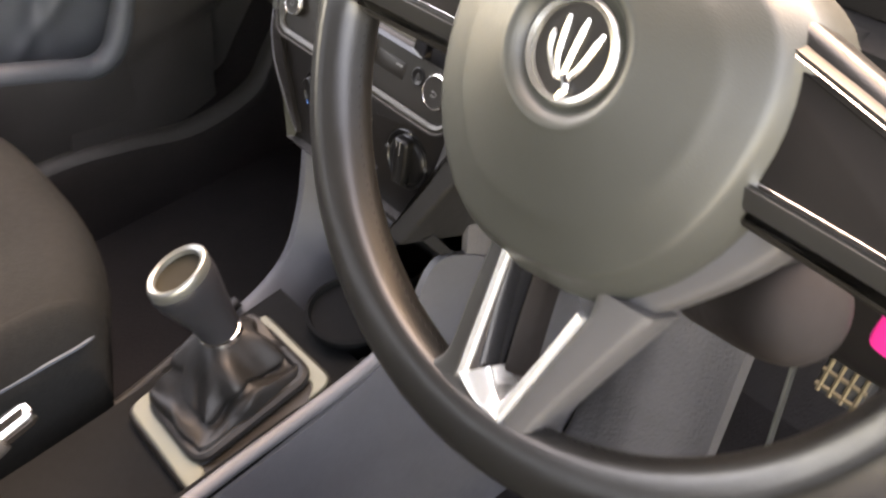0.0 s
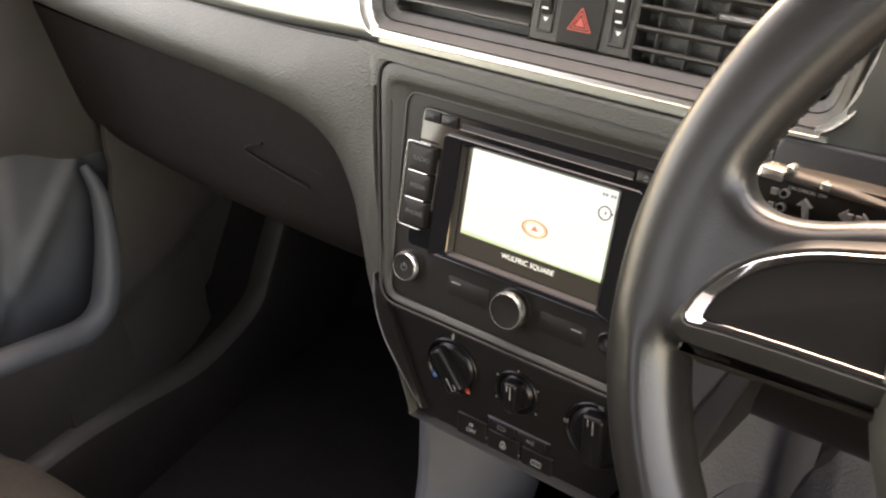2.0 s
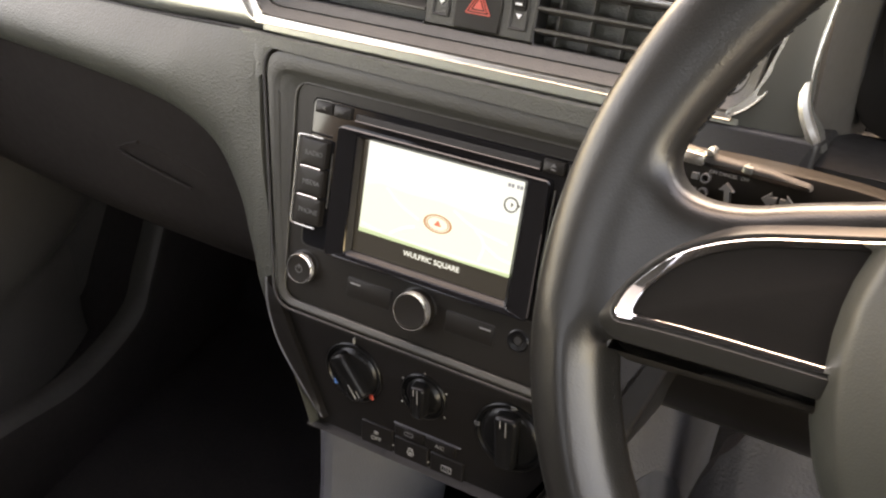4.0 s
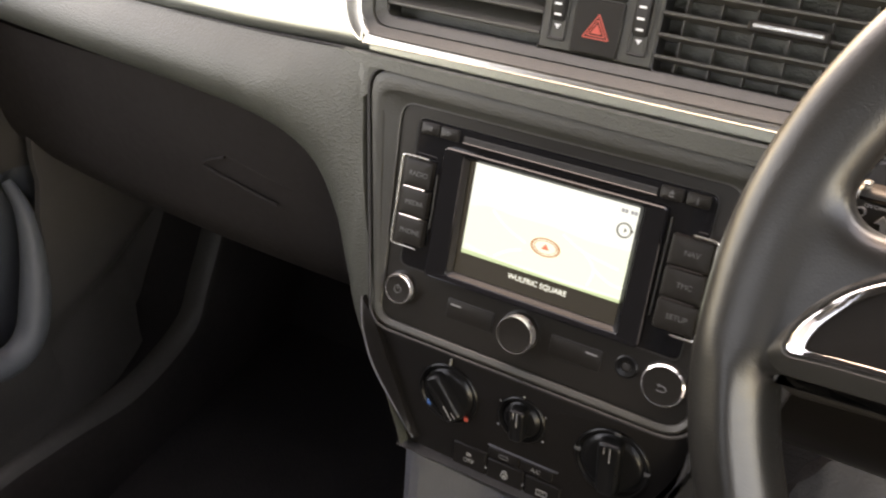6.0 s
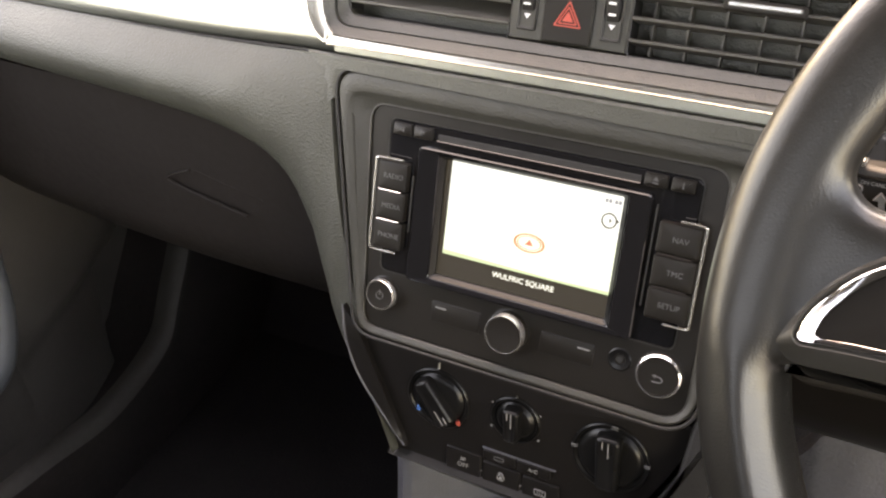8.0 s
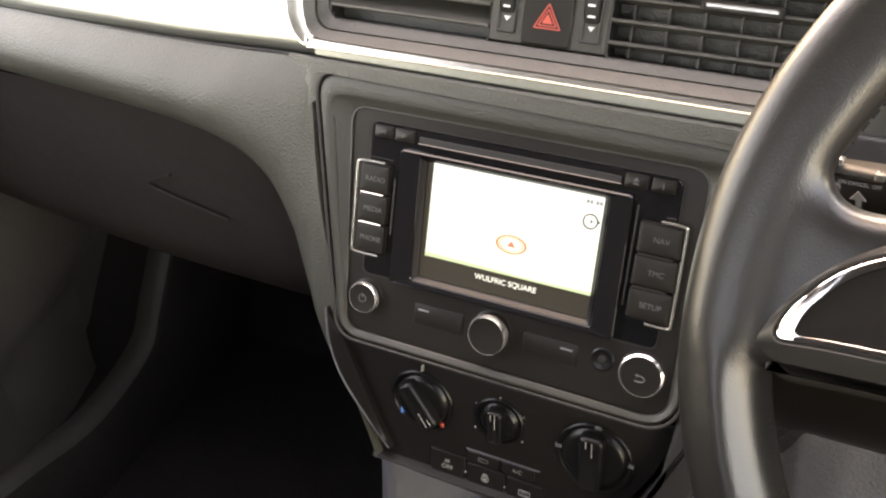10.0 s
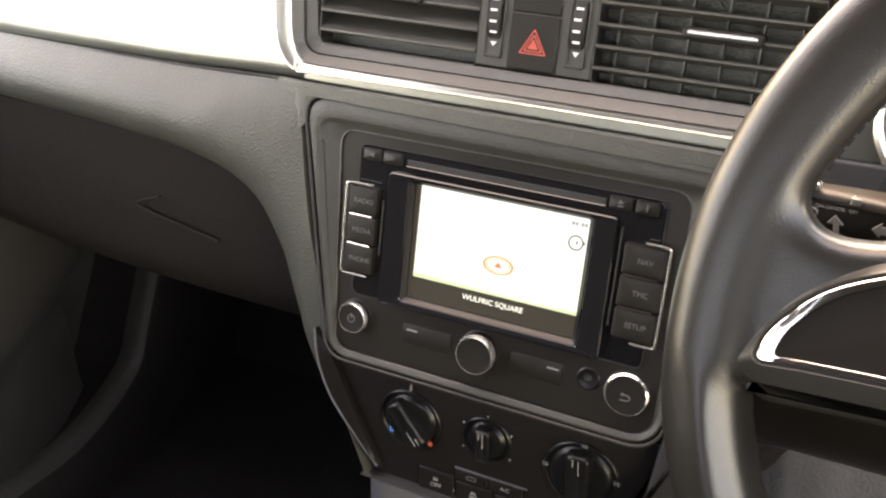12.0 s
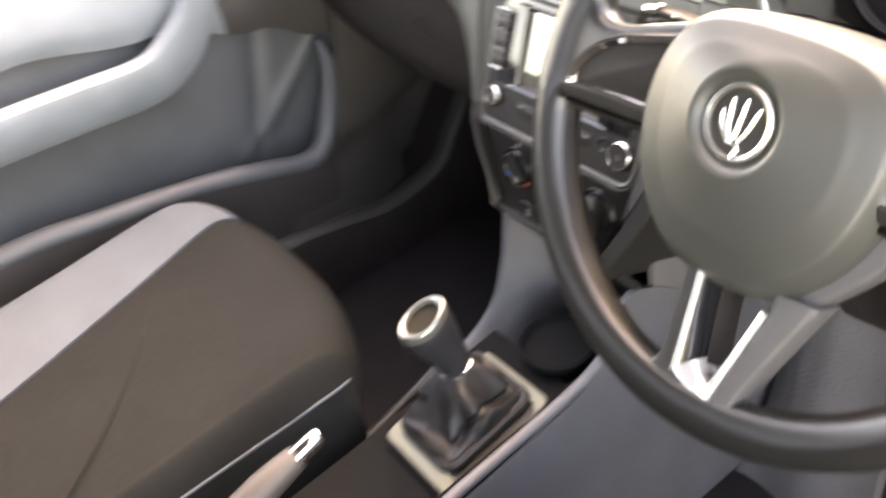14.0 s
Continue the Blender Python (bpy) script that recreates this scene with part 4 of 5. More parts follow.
# stitches along the inner side of the rim
for k in range(190):
    a = 2 * math.pi * (k + 0.5) / 190
    b = min(math.degrees(a), 360 - math.degrees(a))
    if 74 < b < 99:
        continue
    r = RIM + rim_section(b)[18].x + 0.0002
    st = box(-0.0018, 0.0018, -0.0004, 0.0004, -0.0005, 0.0005, 0.0)
    st.transform(pose(0, 0, 0, 0, math.degrees(a)) @ Matrix.Translation((0, 0.001, r)) @ pose(0, 0, 0, 0, 0, 24))
    part("stitch", st, THREAD, leather, smooth=False)


def spoke(s):
    """The dressing of a side spoke: dark silver frame with a chrome bevel, dark inlay. s: -1 left, 1 right."""
    def o(pts):
        return [Vector((s * -x / 1000, z / 1000)) for x, z in pts]
    out = o(rounded([(-50, -20.5), (-120, -22), (-156, -23.5), (-164, -18), (-160, -8), (-149, 10), (-128, 26), (-50, 47)], [1, 6, 6, 4, 6, 14, 12, 1], 6))
    inn = o(rounded([(-50, -9), (-118, -10.5), (-140, -11.5), (-151, -12.5), (-149, -4), (-138, 11), (-119, 21.5), (-50, 38)], [1, 6, 4, 3, 5, 12, 11, 1], 6))
    rim_in = o(rounded([(-50, -10.5), (-118, -12), (-141, -13), (-156.5, -14.5), (-154, -4), (-141, 13.5), (-120, 24.5), (-50, 41)], [1, 6, 4, 4, 6, 13, 12, 1], 6))
    sp = part("spoke_trim", ring(out, rim_in, -0.0128, -0.002, 0.0016, -0.0160), SPOKE, wheel, "dark satin silver spoke frame")
    part("spoke_edge", ring(rim_in, inn, -0.0162, -0.004, 0.0004, -0.0134), CHROME, sp, "chrome bevel round the inlay")
    part("spoke_inlay", plate(inn, -0.0130, 0.0, 0.001), INSERT, sp)
    low = o(rounded([(-48, -27), (-118, -29), (-152, -31), (-160, -24), (-118, -20.5), (-48, -19)], [1, 8, 6, 3, 3, 1], 5))
    part("spoke_bar", plate(low, -0.0095, 0.006, 0.004, 3), SMOOTH, sp)
    return sp


spoke(-1)
spoke(1)


# lower spoke: two arms and a foot, with a bright U inside
def arm(inner, outer, front, back, material, name, parent, label="", dip=0.0):
    """A bar between two lines (x, z) in millimetres, its face rounded over towards both sides. dip: how far the face falls back towards the inner line."""
    a, b = smooth_line(inner, 24), smooth_line(outer, 24)
    secs = []
    for p, q in zip(a, b):
        secs.append([((p.x + (q.x - p.x) * s) / 1000, y + dip * (1 - s) * (y < back), (p.y + (q.y - p.y) * s) / 1000) for s, y in ((0, back), (0, front + 0.003), (0.08, front + 0.0008), (0.2, front), (0.8, front), (0.93, front + 0.0010), (1, front + 0.003), (1, back))])
    return part(name, loft(secs), material, parent, label)


ls = arm([(-13, -80), (-12, -94), (-10, -122), (-8, -155), (-4, -162), (4, -172)], [(-22, -78), (-21, -97), (-20.5, -120), (-20, -148), (-30, -162), (-50, -167)], -0.0105, 0.014, SPOKE, "lower_spoke", wheel, "dark satin lower spoke")
arm([(36, -80), (39, -93), (31.5, -125), (23, -160), (18, -172)], [(66, -78), (62, -88), (52, -114), (41, -145), (34, -172)], -0.0105, 0.014, ARM, "spoke_arm", ls)
arm([(-9, -155.5), (6, -159.5), (23, -160)], [(-26, -168), (4, -176), (36, -171)], -0.0108, 0.012, SPOKE, "spoke_foot", ls)
arm([(-8.5, -80), (-7.5, -94), (-5.5, -121), (-3.5, -150)], [(-13, -80), (-12, -94), (-10, -124), (-8, -155)], -0.0130, 0.012, UTRIM, "spoke_u_trim", ls, "bright chrome U-shaped trim", 0.0015)
# inner side of the chrome; its dark reflection is put in as black gloss
arm([(-4, -80), (-3, -94), (-0.5, -118), (3, -144)], [(-8.5, -80), (-7.5, -94), (-5.5, -121), (-3.5, -150)], -0.0118, 0.018, GLOSS, "spoke_cheek", ls, "inner cheek of the chrome trim, blackened as a dark reflection", 0.014)
arm([(3, -144), (10, -150), (18, -153.5)], [(-8, -155), (6, -160), (23, -160.5)], -0.0126, 0.012, UTRIM, "spoke_u_foot", ls, "bright chrome foot of the trim", 0.008)
arm([(34.5, -94), (27, -124), (18.5, -153)], [(39.5, -94), (32, -125), (23.5, -160)], -0.0130, 0.012, UTRIM, "spoke_u_trim", ls, "bright chrome U-shaped trim", 0.0015)
arm([(1, -82), (2, -95), (5, -118), (10, -148)], [(-4, -80), (-3, -94), (-0.5, -118), (4, -146)], 0.0040, 0.024, LID, "spoke_wall", ls, "", 0.010)
arm([(18, -84), (40, -75), (60, -53), (74, -30), (80, -8)], [(38, -98), (55, -85), (78, -58), (93, -35), (103, -12)], -0.0030, 0.020, ARM, "hub_skirt", ls, "dark grey skirt below the airbag cover")

# hub pad
half = smooth_line([(0, 64), (30, 63), (57, 58), (76, 45), (86, 21), (87, -9), (79, -42), (62, -69), (37, -89), (0, -95)], 28)
pad_out = [Vector((x / 1000, z / 1000)) for x, z in half] + [Vector((-x / 1000, z / 1000)) for x, z in reversed(half[1:-1])]
rings = []
for f, y in ((1.02, 0.026), (1.012, 0.010), (1.0, -0.003), (0.985, -0.0070), (0.972, -0.0092), (0.905, -0.0188), (0.892, -0.0204), (0.878, -0.0214), (0.860, -0.0221), (0.82, -0.0235), (0.76, -0.0256), (0.70, -0.0277), (0.65, -0.0298)):
    rings.append([(p.x * f - 0.003, y, p.y * f + 0.004 * (1 - f)) for p in pad_out])
n = len(pad_out)
for r, y in ((0.0345, -0.0326), (0.0325, -0.0336), (0.0310, -0.0340), (0.0285, -0.0334), (0.0262, -0.0308), (0.0240, -0.0286), (0.021, -0.0280)):
    rings.append([(-0.008 + r * (p.x / p.length), y, 0.004 + r * (p.y / p.length)) for p in pad_out])
hub = part("hub_pad", loft(rings), HUB, wheel, "dark grey padded airbag cover")
part("badge_disc", lathe([(0.0205, 0.022), (0.0205, 0.0238), (0.0, 0.0242)], 40, facing(-0.008, -0.005, 0.004)), SMOOTH, hub)
part("badge_ring", lathe([(0.0225, 0.0225), (0.0225, 0.0255), (0.0212, 0.0270), (0.0190, 0.0262), (0.0185, 0.0238)], 48, facing(-0.008, -0.005, 0.004)), SILVER, hub, "round chrome badge ring")
for x0, x1, z1 in ((-0.0225, -0.0190, 0.0090), (-0.0165, -0.0145, 0.0165), (-0.0085, -0.0055, 0.0180), (0.0, 0.0040, 0.0150)):
    part("badge_fin", tube(smooth_line([(-0.0050 + 0.22 * x0, -0.0296, -0.0085), (x0 * 0.75, -0.0304, 0.0), (x1, -0.0300, z1)], 12), [0.0009] + [0.0014] * 9 + [0.0011, 0.0007], 6), SILVER, hub, "plain curved chrome fin")
part("badge_stem", tube(smooth_line([(-0.0060, -0.0300, -0.0060), (-0.0030, -0.0304, -0.0100), (-0.0045, -0.0300, -0.0160)], 8), 0.0018, 6), CHROME, hub, "plain chrome stem")
part("hub_back", lathe([(0.050, -0.02), (0.060, 0.0), (0.055, 0.035), (0.045, 0.05)], 32, facing(0, 0.03, 0)), SMOOTH, wheel)

# ---- column, stalk, instruments ----
column = thing("steering_column", WHEEL, "black plastic steering column shroud", "steering column")
part("shroud", loft([[(0.062 * sx * (1 - 0.15 * k), 0.045 + 0.035 * k, 0.052 * sz - 0.010 + 0.004 * k) for sx, sz in ((-1, -0.5), (-0.7, -1), (0.7, -1), (1, -0.5), (1, 0.5), (0.7, 0.95), (-0.7, 0.95), (-1, 0.5))] for k in range(6)]), PLASTIC, column)
part("lower_shroud", loft([[(0.01 + w2 * 0.072 * math.copysign(abs(math.cos(a)) ** 0.7, math.cos(a)), y, -0.035 + (zb + 0.035) * -math.copysign(abs(math.sin(a)) ** 0.7, math.sin(a)) * (1 if math.sin(a) < 0 else 0.5) * -1) for a in [2 * math.pi * k / 32 for k in range(32)]] for y, zb, w2 in ((0.036, -0.060, 0.75), (0.040, -0.068, 0.86), (0.060, -0.085, 0.98), (0.12, -0.105, 1.1), (0.20, -0.12, 1.15))]), PLASTIC, column)
lock = part("lock_housing", lathe([(0.024, -0.06), (0.0275, -0.02), (0.0285, 0.0), (0.0275, 0.010), (0.0240, 0.017), (0.017, 0.0215), (0.008, 0.0232), (0.0, 0.0236)], 32, Matrix.Translation((0.078, 0.088, -0.070)) @ pose(0, 0, 0, 30, 70)), LID, column, "rounded dark housing of the ignition lock")

stalk = thing("indicator_stalk", DASH, "black indicator stalk with a silver cruise switch", "stalk")
sx = [(0.150, -0.084, 0.076), (0.158, -0.082, 0.0765), (0.185, -0.078, 0.0775), (0.225, -0.074, 0.0775), (0.285, -0.070, 0.072)]
part("lever", loft([[(x, y + dy, z + dz) for dy, dz in ((-0.008 * f, -0.010 * f), (-0.011 * f, 0.0), (-0.008 * f, 0.010 * f), (0.002, 0.0125 * f), (0.010 * f, 0.010 * f), (0.012 * f, 0.0), (0.010 * f, -0.010 * f), (0.002, -0.0125 * f))] for (x, y, z), f in zip(smooth_line(sx, 12), (0.75, 0.98, 1.0, 1.0, 1.0, 0.98, 0.95, 0.9, 0.85, 0.8, 0.75, 0.7))]), SMOOTH, stalk)
part("switch_rail", plate(rounded([(0.153, 0.0838), (0.206, 0.0830), (0.205, 0.0852), (0.190, 0.0874), (0.155, 0.0886)], 0.002, 3), -0.0910, -0.078, 0.0018, 3), VOID, stalk, "dark rail of the cruise switch")
part("cruise_switch", plate(rounded([(0.1525, 0.0836), (0.1640, 0.0834), (0.1640, 0.0884), (0.1535, 0.0890)], 0.0012, 3), -0.0925, -0.078, 0.0012), SILVER, stalk, "silver sliding cruise switch")
part("switch_thumb", lathe([(0.0020, -0.006), (0.0020, 0.0), (0.0014, 0.0012), (0.0, 0.0015)], 16, facing(0.1655, -0.0915, 0.0898)), SILVER, stalk)
part("switch_stop", plate(rounded([(0.1790, 0.0846), (0.1830, 0.0845), (0.1830, 0.0876), (0.1790, 0.0878)], 0.0006, 2), -0.0917, -0.080, 0.0006), SATIN, stalk)
writing("switch_label", "ON CANCEL  OFF", 0.0020, 0.1745, -0.0905, 0.0822, SIGN, stalk)
for x, kind in ((0.166, 0), (0.166, 1), (0.176, 2), (0.195, 3)):
    z = {0: 0.0795, 1: 0.0735, 2: 0.0765, 3: 0.0770}[kind]
    if kind < 2:
        part("lamp_sign", ring(circle(x, z, 0.0020, 16), circle(x, z, 0.0014, 16), -0.0938, -0.090, 0.00005), DIM, stalk)
        part("beam_sign", bar(x - 0.0055, x - 0.0028, z - 0.0013, z + 0.0013, -0.0935, -0.090, 0.0001), DIM, stalk)
    elif kind == 2:
        part("arrow_sign", plate([(x - 0.0004, z - 0.0065), (x + 0.0018, z - 0.0065), (x + 0.0006, z), (x + 0.0022, z), (x - 0.0014, z + 0.0032), (x - 0.0038, z), (x - 0.0016, z)], -0.0935, -0.090, 0.0001, 1), DIM, stalk)
    else:
        for d in (-1, 1):
            part("turn_sign", plate([(x + d * 0.0062, z), (x + d * 0.0030, z + 0.0030), (x + d * 0.0030, z + 0.0014), (x + d * 0.0006, z + 0.0014), (x + d * 0.0006, z - 0.0014), (x + d * 0.0030, z - 0.0014), (x + d * 0.0030, z - 0.0030)], -0.0930, -0.090, 0.0001, 1), DIM, stalk)

cluster = thing("instrument_cluster", DASH @ pose(0.335, 0.075, 0.150, -4), "instrument cluster with two round dials under a hood", "instruments")
part("dial_plate", plate(rounded([(-0.140, -0.062), (0.140, -0.062), (0.140, 0.055), (-0.140, 0.055)], 0.03, 6), 0.0, 0.01, 0.001), SMOOTH, cluster)
arch = smooth_line([(-0.150, -0.075), (-0.150, 0.02), (-0.135, 0.058), (-0.07, 0.078), (0.0, 0.084), (0.07, 0.078), (0.135, 0.058), (0.150, 0.02), (0.150, -0.075)], 40)
part("hood", loft([[(p[0] * 0.87, 0.02, p[1] * 0.9) for p in arch] + [(p[0] * 1.07, 0.02, p[1] * 1.12) for p in reversed(arch)],
                   [(p[0], -0.075 + 0.25 * abs(p[1] - 0.08), p[1]) for p in arch] + [(p[0] * 1.07, -0.07 + 0.25 * abs(p[1] - 0.08), p[1] * 1.12) for p in reversed(arch)]]), VENT, cluster)
part("lower_cowl", loft([[(x, -0.070, -0.076), (x, -0.03, -0.066), (x, 0.02, -0.060), (x, 0.02, -0.10), (x, -0.065, -0.092)] for x in (-0.150, 0.150)]), PLASTIC, cluster)
for cx in (-0.074, 0.074):
    dial = part("dial_ring", lathe([(0.058, 0.0), (0.058, 0.008), (0.056, 0.010), (0.054, 0.008), (0.053, 0.0)], 48, facing(cx, 0.0, -0.004)), SPOKE, cluster, "thin dark silver dial ring")
    for k in range(25):
        a = radians(-125 + 250 * k / 24)
        big = k % 3 == 0
        r0, r1 = (0.040 if big else 0.044), 0.049
        tick = box(-0.0009 if big else -0.0004, 0.0009 if big else 0.0004, -0.0012, -0.0004, r0, r1, 0.0)
        tick.transform(Matrix.Translation((cx, 0.0, -0.004)) @ pose(0, 0, 0, 0, math.degrees(a)))
        part("tick", tick, RED if (cx < 0 and k > 21) else SIGN, dial, smooth=False)
        if big:
            part("figure", bar(cx + 0.033 * math.sin(a) - 0.0028, cx + 0.033 * math.sin(a) + 0.0028, -0.004 + 0.033 * math.cos(a) - 0.002, -0.004 + 0.033 * math.cos(a) + 0.002, -0.0010, -0.0002, 0.0002), SIGN, dial)
    ptr = box(-0.0011, 0.0011, -0.004, -0.0028, -0.008, 0.042, 0.0004)
    ptr.transform(Matrix.Translation((cx, 0.0, -0.004)) @ pose(0, 0, 0, 0, -125))
    part("needle", ptr, MARK, dial)
    part("needle_cap", lathe([(0.008, 0.0), (0.008, 0.004), (0.006, 0.006), (0.0, 0.006)], 24, facing(cx, 0.0, -0.004)), SMOOTH, dial)
    part("small_dial", ring(circle(cx, -0.030, 0.0165), circle(cx, -0.030, 0.0155), -0.0012, -0.0002, 0.0001), SIGN, dial)
    part("dial_bar", bar(cx - 0.012, cx + 0.012, 0.010, 0.0145, -0.0010, -0.0002, 0.0003), SIGN, dial)

# key with a pink tag in the lock
key = thing("car_key", DASH @ pose(0.430, 0.0, 0.008), "pink key tag hanging from the ignition key", "key")
part("key_head", plate(rounded([(-0.010, -0.016), (0.010, -0.016), (0.012, 0.012), (-0.012, 0.012)], 0.006, 4), -0.004, 0.004, 0.003), SMOOTH, key)
part("tag", plate(rounded([(-0.013, -0.058), (0.011, -0.060), (0.013, -0.020), (-0.010, -0.018)], 0.008, 5), -0.004, 0.004, 0.003), PINK, key, "bright pink tag")

# ---- centre console ----
console = thing("centre_console", pose(0, 0, 0), "grey and black plastic centre console between the seats", "console")
# sections from the back to the front: y, floor of the tray, driver side rail height, passenger side height
secs = [(-0.95, 0.25, 0.255, 0.24), (-0.60, 0.250, 0.258, 0.225), (-0.40, 0.252, 0.268, 0.205), (-0.30, 0.258, 0.276, 0.205), (-0.24, 0.264, 0.280, 0.204), (-0.16, 0.276, 0.286, 0.200), (-0.12, 0.280, 0.292, 0.200)]
part("body", loft([[(-0.086, y, 0.0), (-0.082, y, l - 0.02), (-0.077, y, l - 0.004), (-0.068, y, l), (-0.055, y, l + 0.006), (-0.03, y, f), (0.085, y, f), (0.088, y, r - 0.006), (0.092, y, r), (0.100, y, r + 0.001), (0.106, y, r - 0.008), (0.108, y, r - 0.03), (0.125, y, 0.0)] for y, f, r, l in secs]), TUNNEL, console)
panel_top = smooth_line([(-0.80, 0.250), (-0.40, 0.260), (-0.20, 0.276), (-0.12, 0.290), (-0.085, 0.318), (-0.055, 0.362), (-0.02, 0.352), (0.04, 0.304), (0.10, 0.257), (0.16, 0.195), (0.205, 0.130), (0.240, 0.040)], 60)


def console_side(u, v):
    y, z = panel_top[round(u * 59)]
    return (0.109 + 0.016 * (1 - v), y, 0.005 + v * (z - 0.005))


part("side_panel", sheet(console_side, 59, 8, (-0.006, 0, 0)), GREY, console, "grey side panel towards the driver's feet")
part("stack_cheek", sheet(lambda u, v: (0.112 - 0.006 * v, -0.055 + 0.045 * v + (0.50 - 0.045 * v) * u, 0.02 + 0.42 * v), 12, 8, (-0.006, 0, 0)), MAT, console, "grey carpeted cheek beside the pedals")
part("rail", tube(smooth_line([(0.1025, -0.80, 0.258), (0.1025, -0.40, 0.268), (0.1025, -0.24, 0.281), (0.1025, -0.12, 0.293), (0.1025, -0.06, 0.318)], 24), 0.0060, 10), GREY, console, "rounded grey rail along the console edge")
part("passenger_rail", tube(smooth_line([(-0.075, -0.80, 0.228), (-0.076, -0.40, 0.203), (-0.076, -0.29, 0.205), (-0.077, -0.20, 0.224), (-0.078, -0.142, 0.243)], 24), 0.006, 10), PLASTIC, console)
# leg that carries the stack on the passenger side, flaring into the tray
leg = [(-0.045, 0.374), (-0.053, 0.341), (-0.063, 0.308), (-0.084, 0.266), (-0.116, 0.242), (-0.158, 0.227), (-0.210, 0.208)]
leg_line = smooth_line(leg, 25)


def leg_skin(u, v):
    y, z = leg_line[round(u * 24)]
    k = max(0.0, min(1.0, (0.378 - z) / 0.14))
    return (-0.084 + 0.070 * v * (1 - 0.25 * k), y + 0.002 - 0.006 * math.sin(math.pi * min(1.0, v * 3)) + 0.055 * v * v, z + 0.003 * math.sin(math.pi * v) - (0.03 * k * v * v))


part("leg", sheet(leg_skin, 24, 10, (0.004, 0.02, -0.006)), GREY, console, "grey curved leg below the heater panel")
part("leg_side", sheet(lambda u, v: (-0.079 - 0.004 * (1 - v), -0.21 + 0.60 * u, v * (min([z for y, z in leg_line if y >= -0.21 + 0.60 * u] + [0.372]) - 0.004)), 60, 6, (0.006, 0, 0)), PLASTIC, console)
part("tray_back", sheet(lambda u, v: (-0.080 + 0.185 * u, -0.060 + 0.11 * (1 - v), 0.21 + 0.18 * v), 6, 6, (0, 0.01, 0)), PLASTIC, console)
part("tray_floor", box(-0.012, 0.105, -0.135, 0.05, 0.200, 0.218, 0.002), PLASTIC, console)
for cx, cy, r in ((0.045, -0.095, 0.036),):
    part("cup_ring", lathe([(r + 0.004, 0.0), (r + 0.004, 0.004), (r + 0.001, 0.006), (r, 0.004), (r - 0.003, -0.065), (0.0, -0.066)], 36, Matrix.Translation((cx, cy, 0.290))), TUNNEL, console, "round cup holder")

# ---- gear lever ----
gear = thing("gear_lever", pose(0.042, -0.217, 0.273), "gear lever with a chrome-ringed knob and leather gaiter", "gear lever")


def slope(x, y):
    """Height of the lever plate above the thing's base."""
    return 0.16 * y + 0.004


def laid(poly, h):
    return [(p[0], p[1], slope(p[0], p[1]) + h) for p in poly]


g_out = rounded([(-0.056, -0.068), (0.054, -0.070), (0.054, 0.068), (-0.050, 0.068)], 0.014, 6)
g_in = rounded([(-0.044, -0.050), (0.037, -0.051), (0.037, 0.056), (-0.040, 0.056)], 0.010, 6)
part("gaiter_frame", loft([laid(g_out, -0.02), laid(g_out, 0.0), laid(inset(g_out, 0.002), 0.002), laid(inset(g_in, -0.002), 0.002), laid(g_in, 0.0), laid(g_in, -0.02)], cap=False), SMOOTH, gear)
for sy in (1, -1):
    if sy > 0:
        strip = rounded([(-0.047, 0.0655), (0.0525, 0.0655), (0.0525, 0.040), (0.0445, 0.0520), (-0.041, 0.0520)], [0.012, 0.012, 0.002, 0.006, 0.004], 5)
    else:
        strip = rounded([(-0.053, -0.0650), (0.052, -0.0675), (0.045, -0.0505), (-0.044, -0.0490), (-0.0535, -0.034)], [0.012, 0.006, 0.003, 0.006, 0.002], 5)
    part("frame_strip", loft([laid(strip, 0.001), laid(strip, 0.0032), laid(inset(strip, 0.0012), 0.0044)]), STRIP, gear, "satin silver strip")
# gaiter: folds that gather at the collar
base = Vector((0, 0, 0.0))
head = Vector((-0.022, 0.016, 0.052))
gait = []
for k in range(31):
    t = k / 30
    c = base.lerp(head, t ** 1.1)
    wob = math.sin(math.pi * t)
    pts = []
    for i in range(72):
        a = 2 * math.pi * i / 72
        q = 1 / max(abs(math.cos(a)) / (0.037 if math.cos(a) > 0 else 0.044), abs(math.sin(a)) / (0.056 if math.sin(a) > 0 else 0.050))
        r = q * (1 - t) ** 0.85 * 0.98 + 0.0150 * min(1.0, 0.2 + t)
        low = math.exp(-((t - 0.20 - 0.06 * math.sin(a + 0.8)) / 0.09) ** 2)
        dent = math.exp(-((t - 0.40 - 0.05 * math.sin(2 * a)) / 0.08) ** 2)
        r *= 1 + 0.03 * low - 0.18 * dent + wob * (0.20 * (abs(math.sin(2.5 * a + 2.6 * t + 0.6)) - 0.64) * min(1.0, t * 2.2) + 0.05 * math.sin(9 * a + 1 + 5 * t))
        pts.append((c.x + r * math.cos(a), c.y + r * math.sin(a), c.z + 0.008 * low + 0.008 * wob * math.sin(3 * a + 4 * t) + slope(0, r * math.sin(a)) * (1 - t)))
    gait.append(pts)
part("gaiter", loft(gait), GAITER, gear, "black leather gaiter with deep folds")
AX = Matrix.Translation(head) @ pose(0, 0, 0, 8, -6) @ Matrix.Scale(1.07, 4)
part("collar", lathe([(0.0140, -0.003), (0.0164, -0.002), (0.0168, 0.0005), (0.0164, 0.003), (0.0150, 0.004)], 32, AX), CHROME, gear, "chrome collar")
kn_secs = []
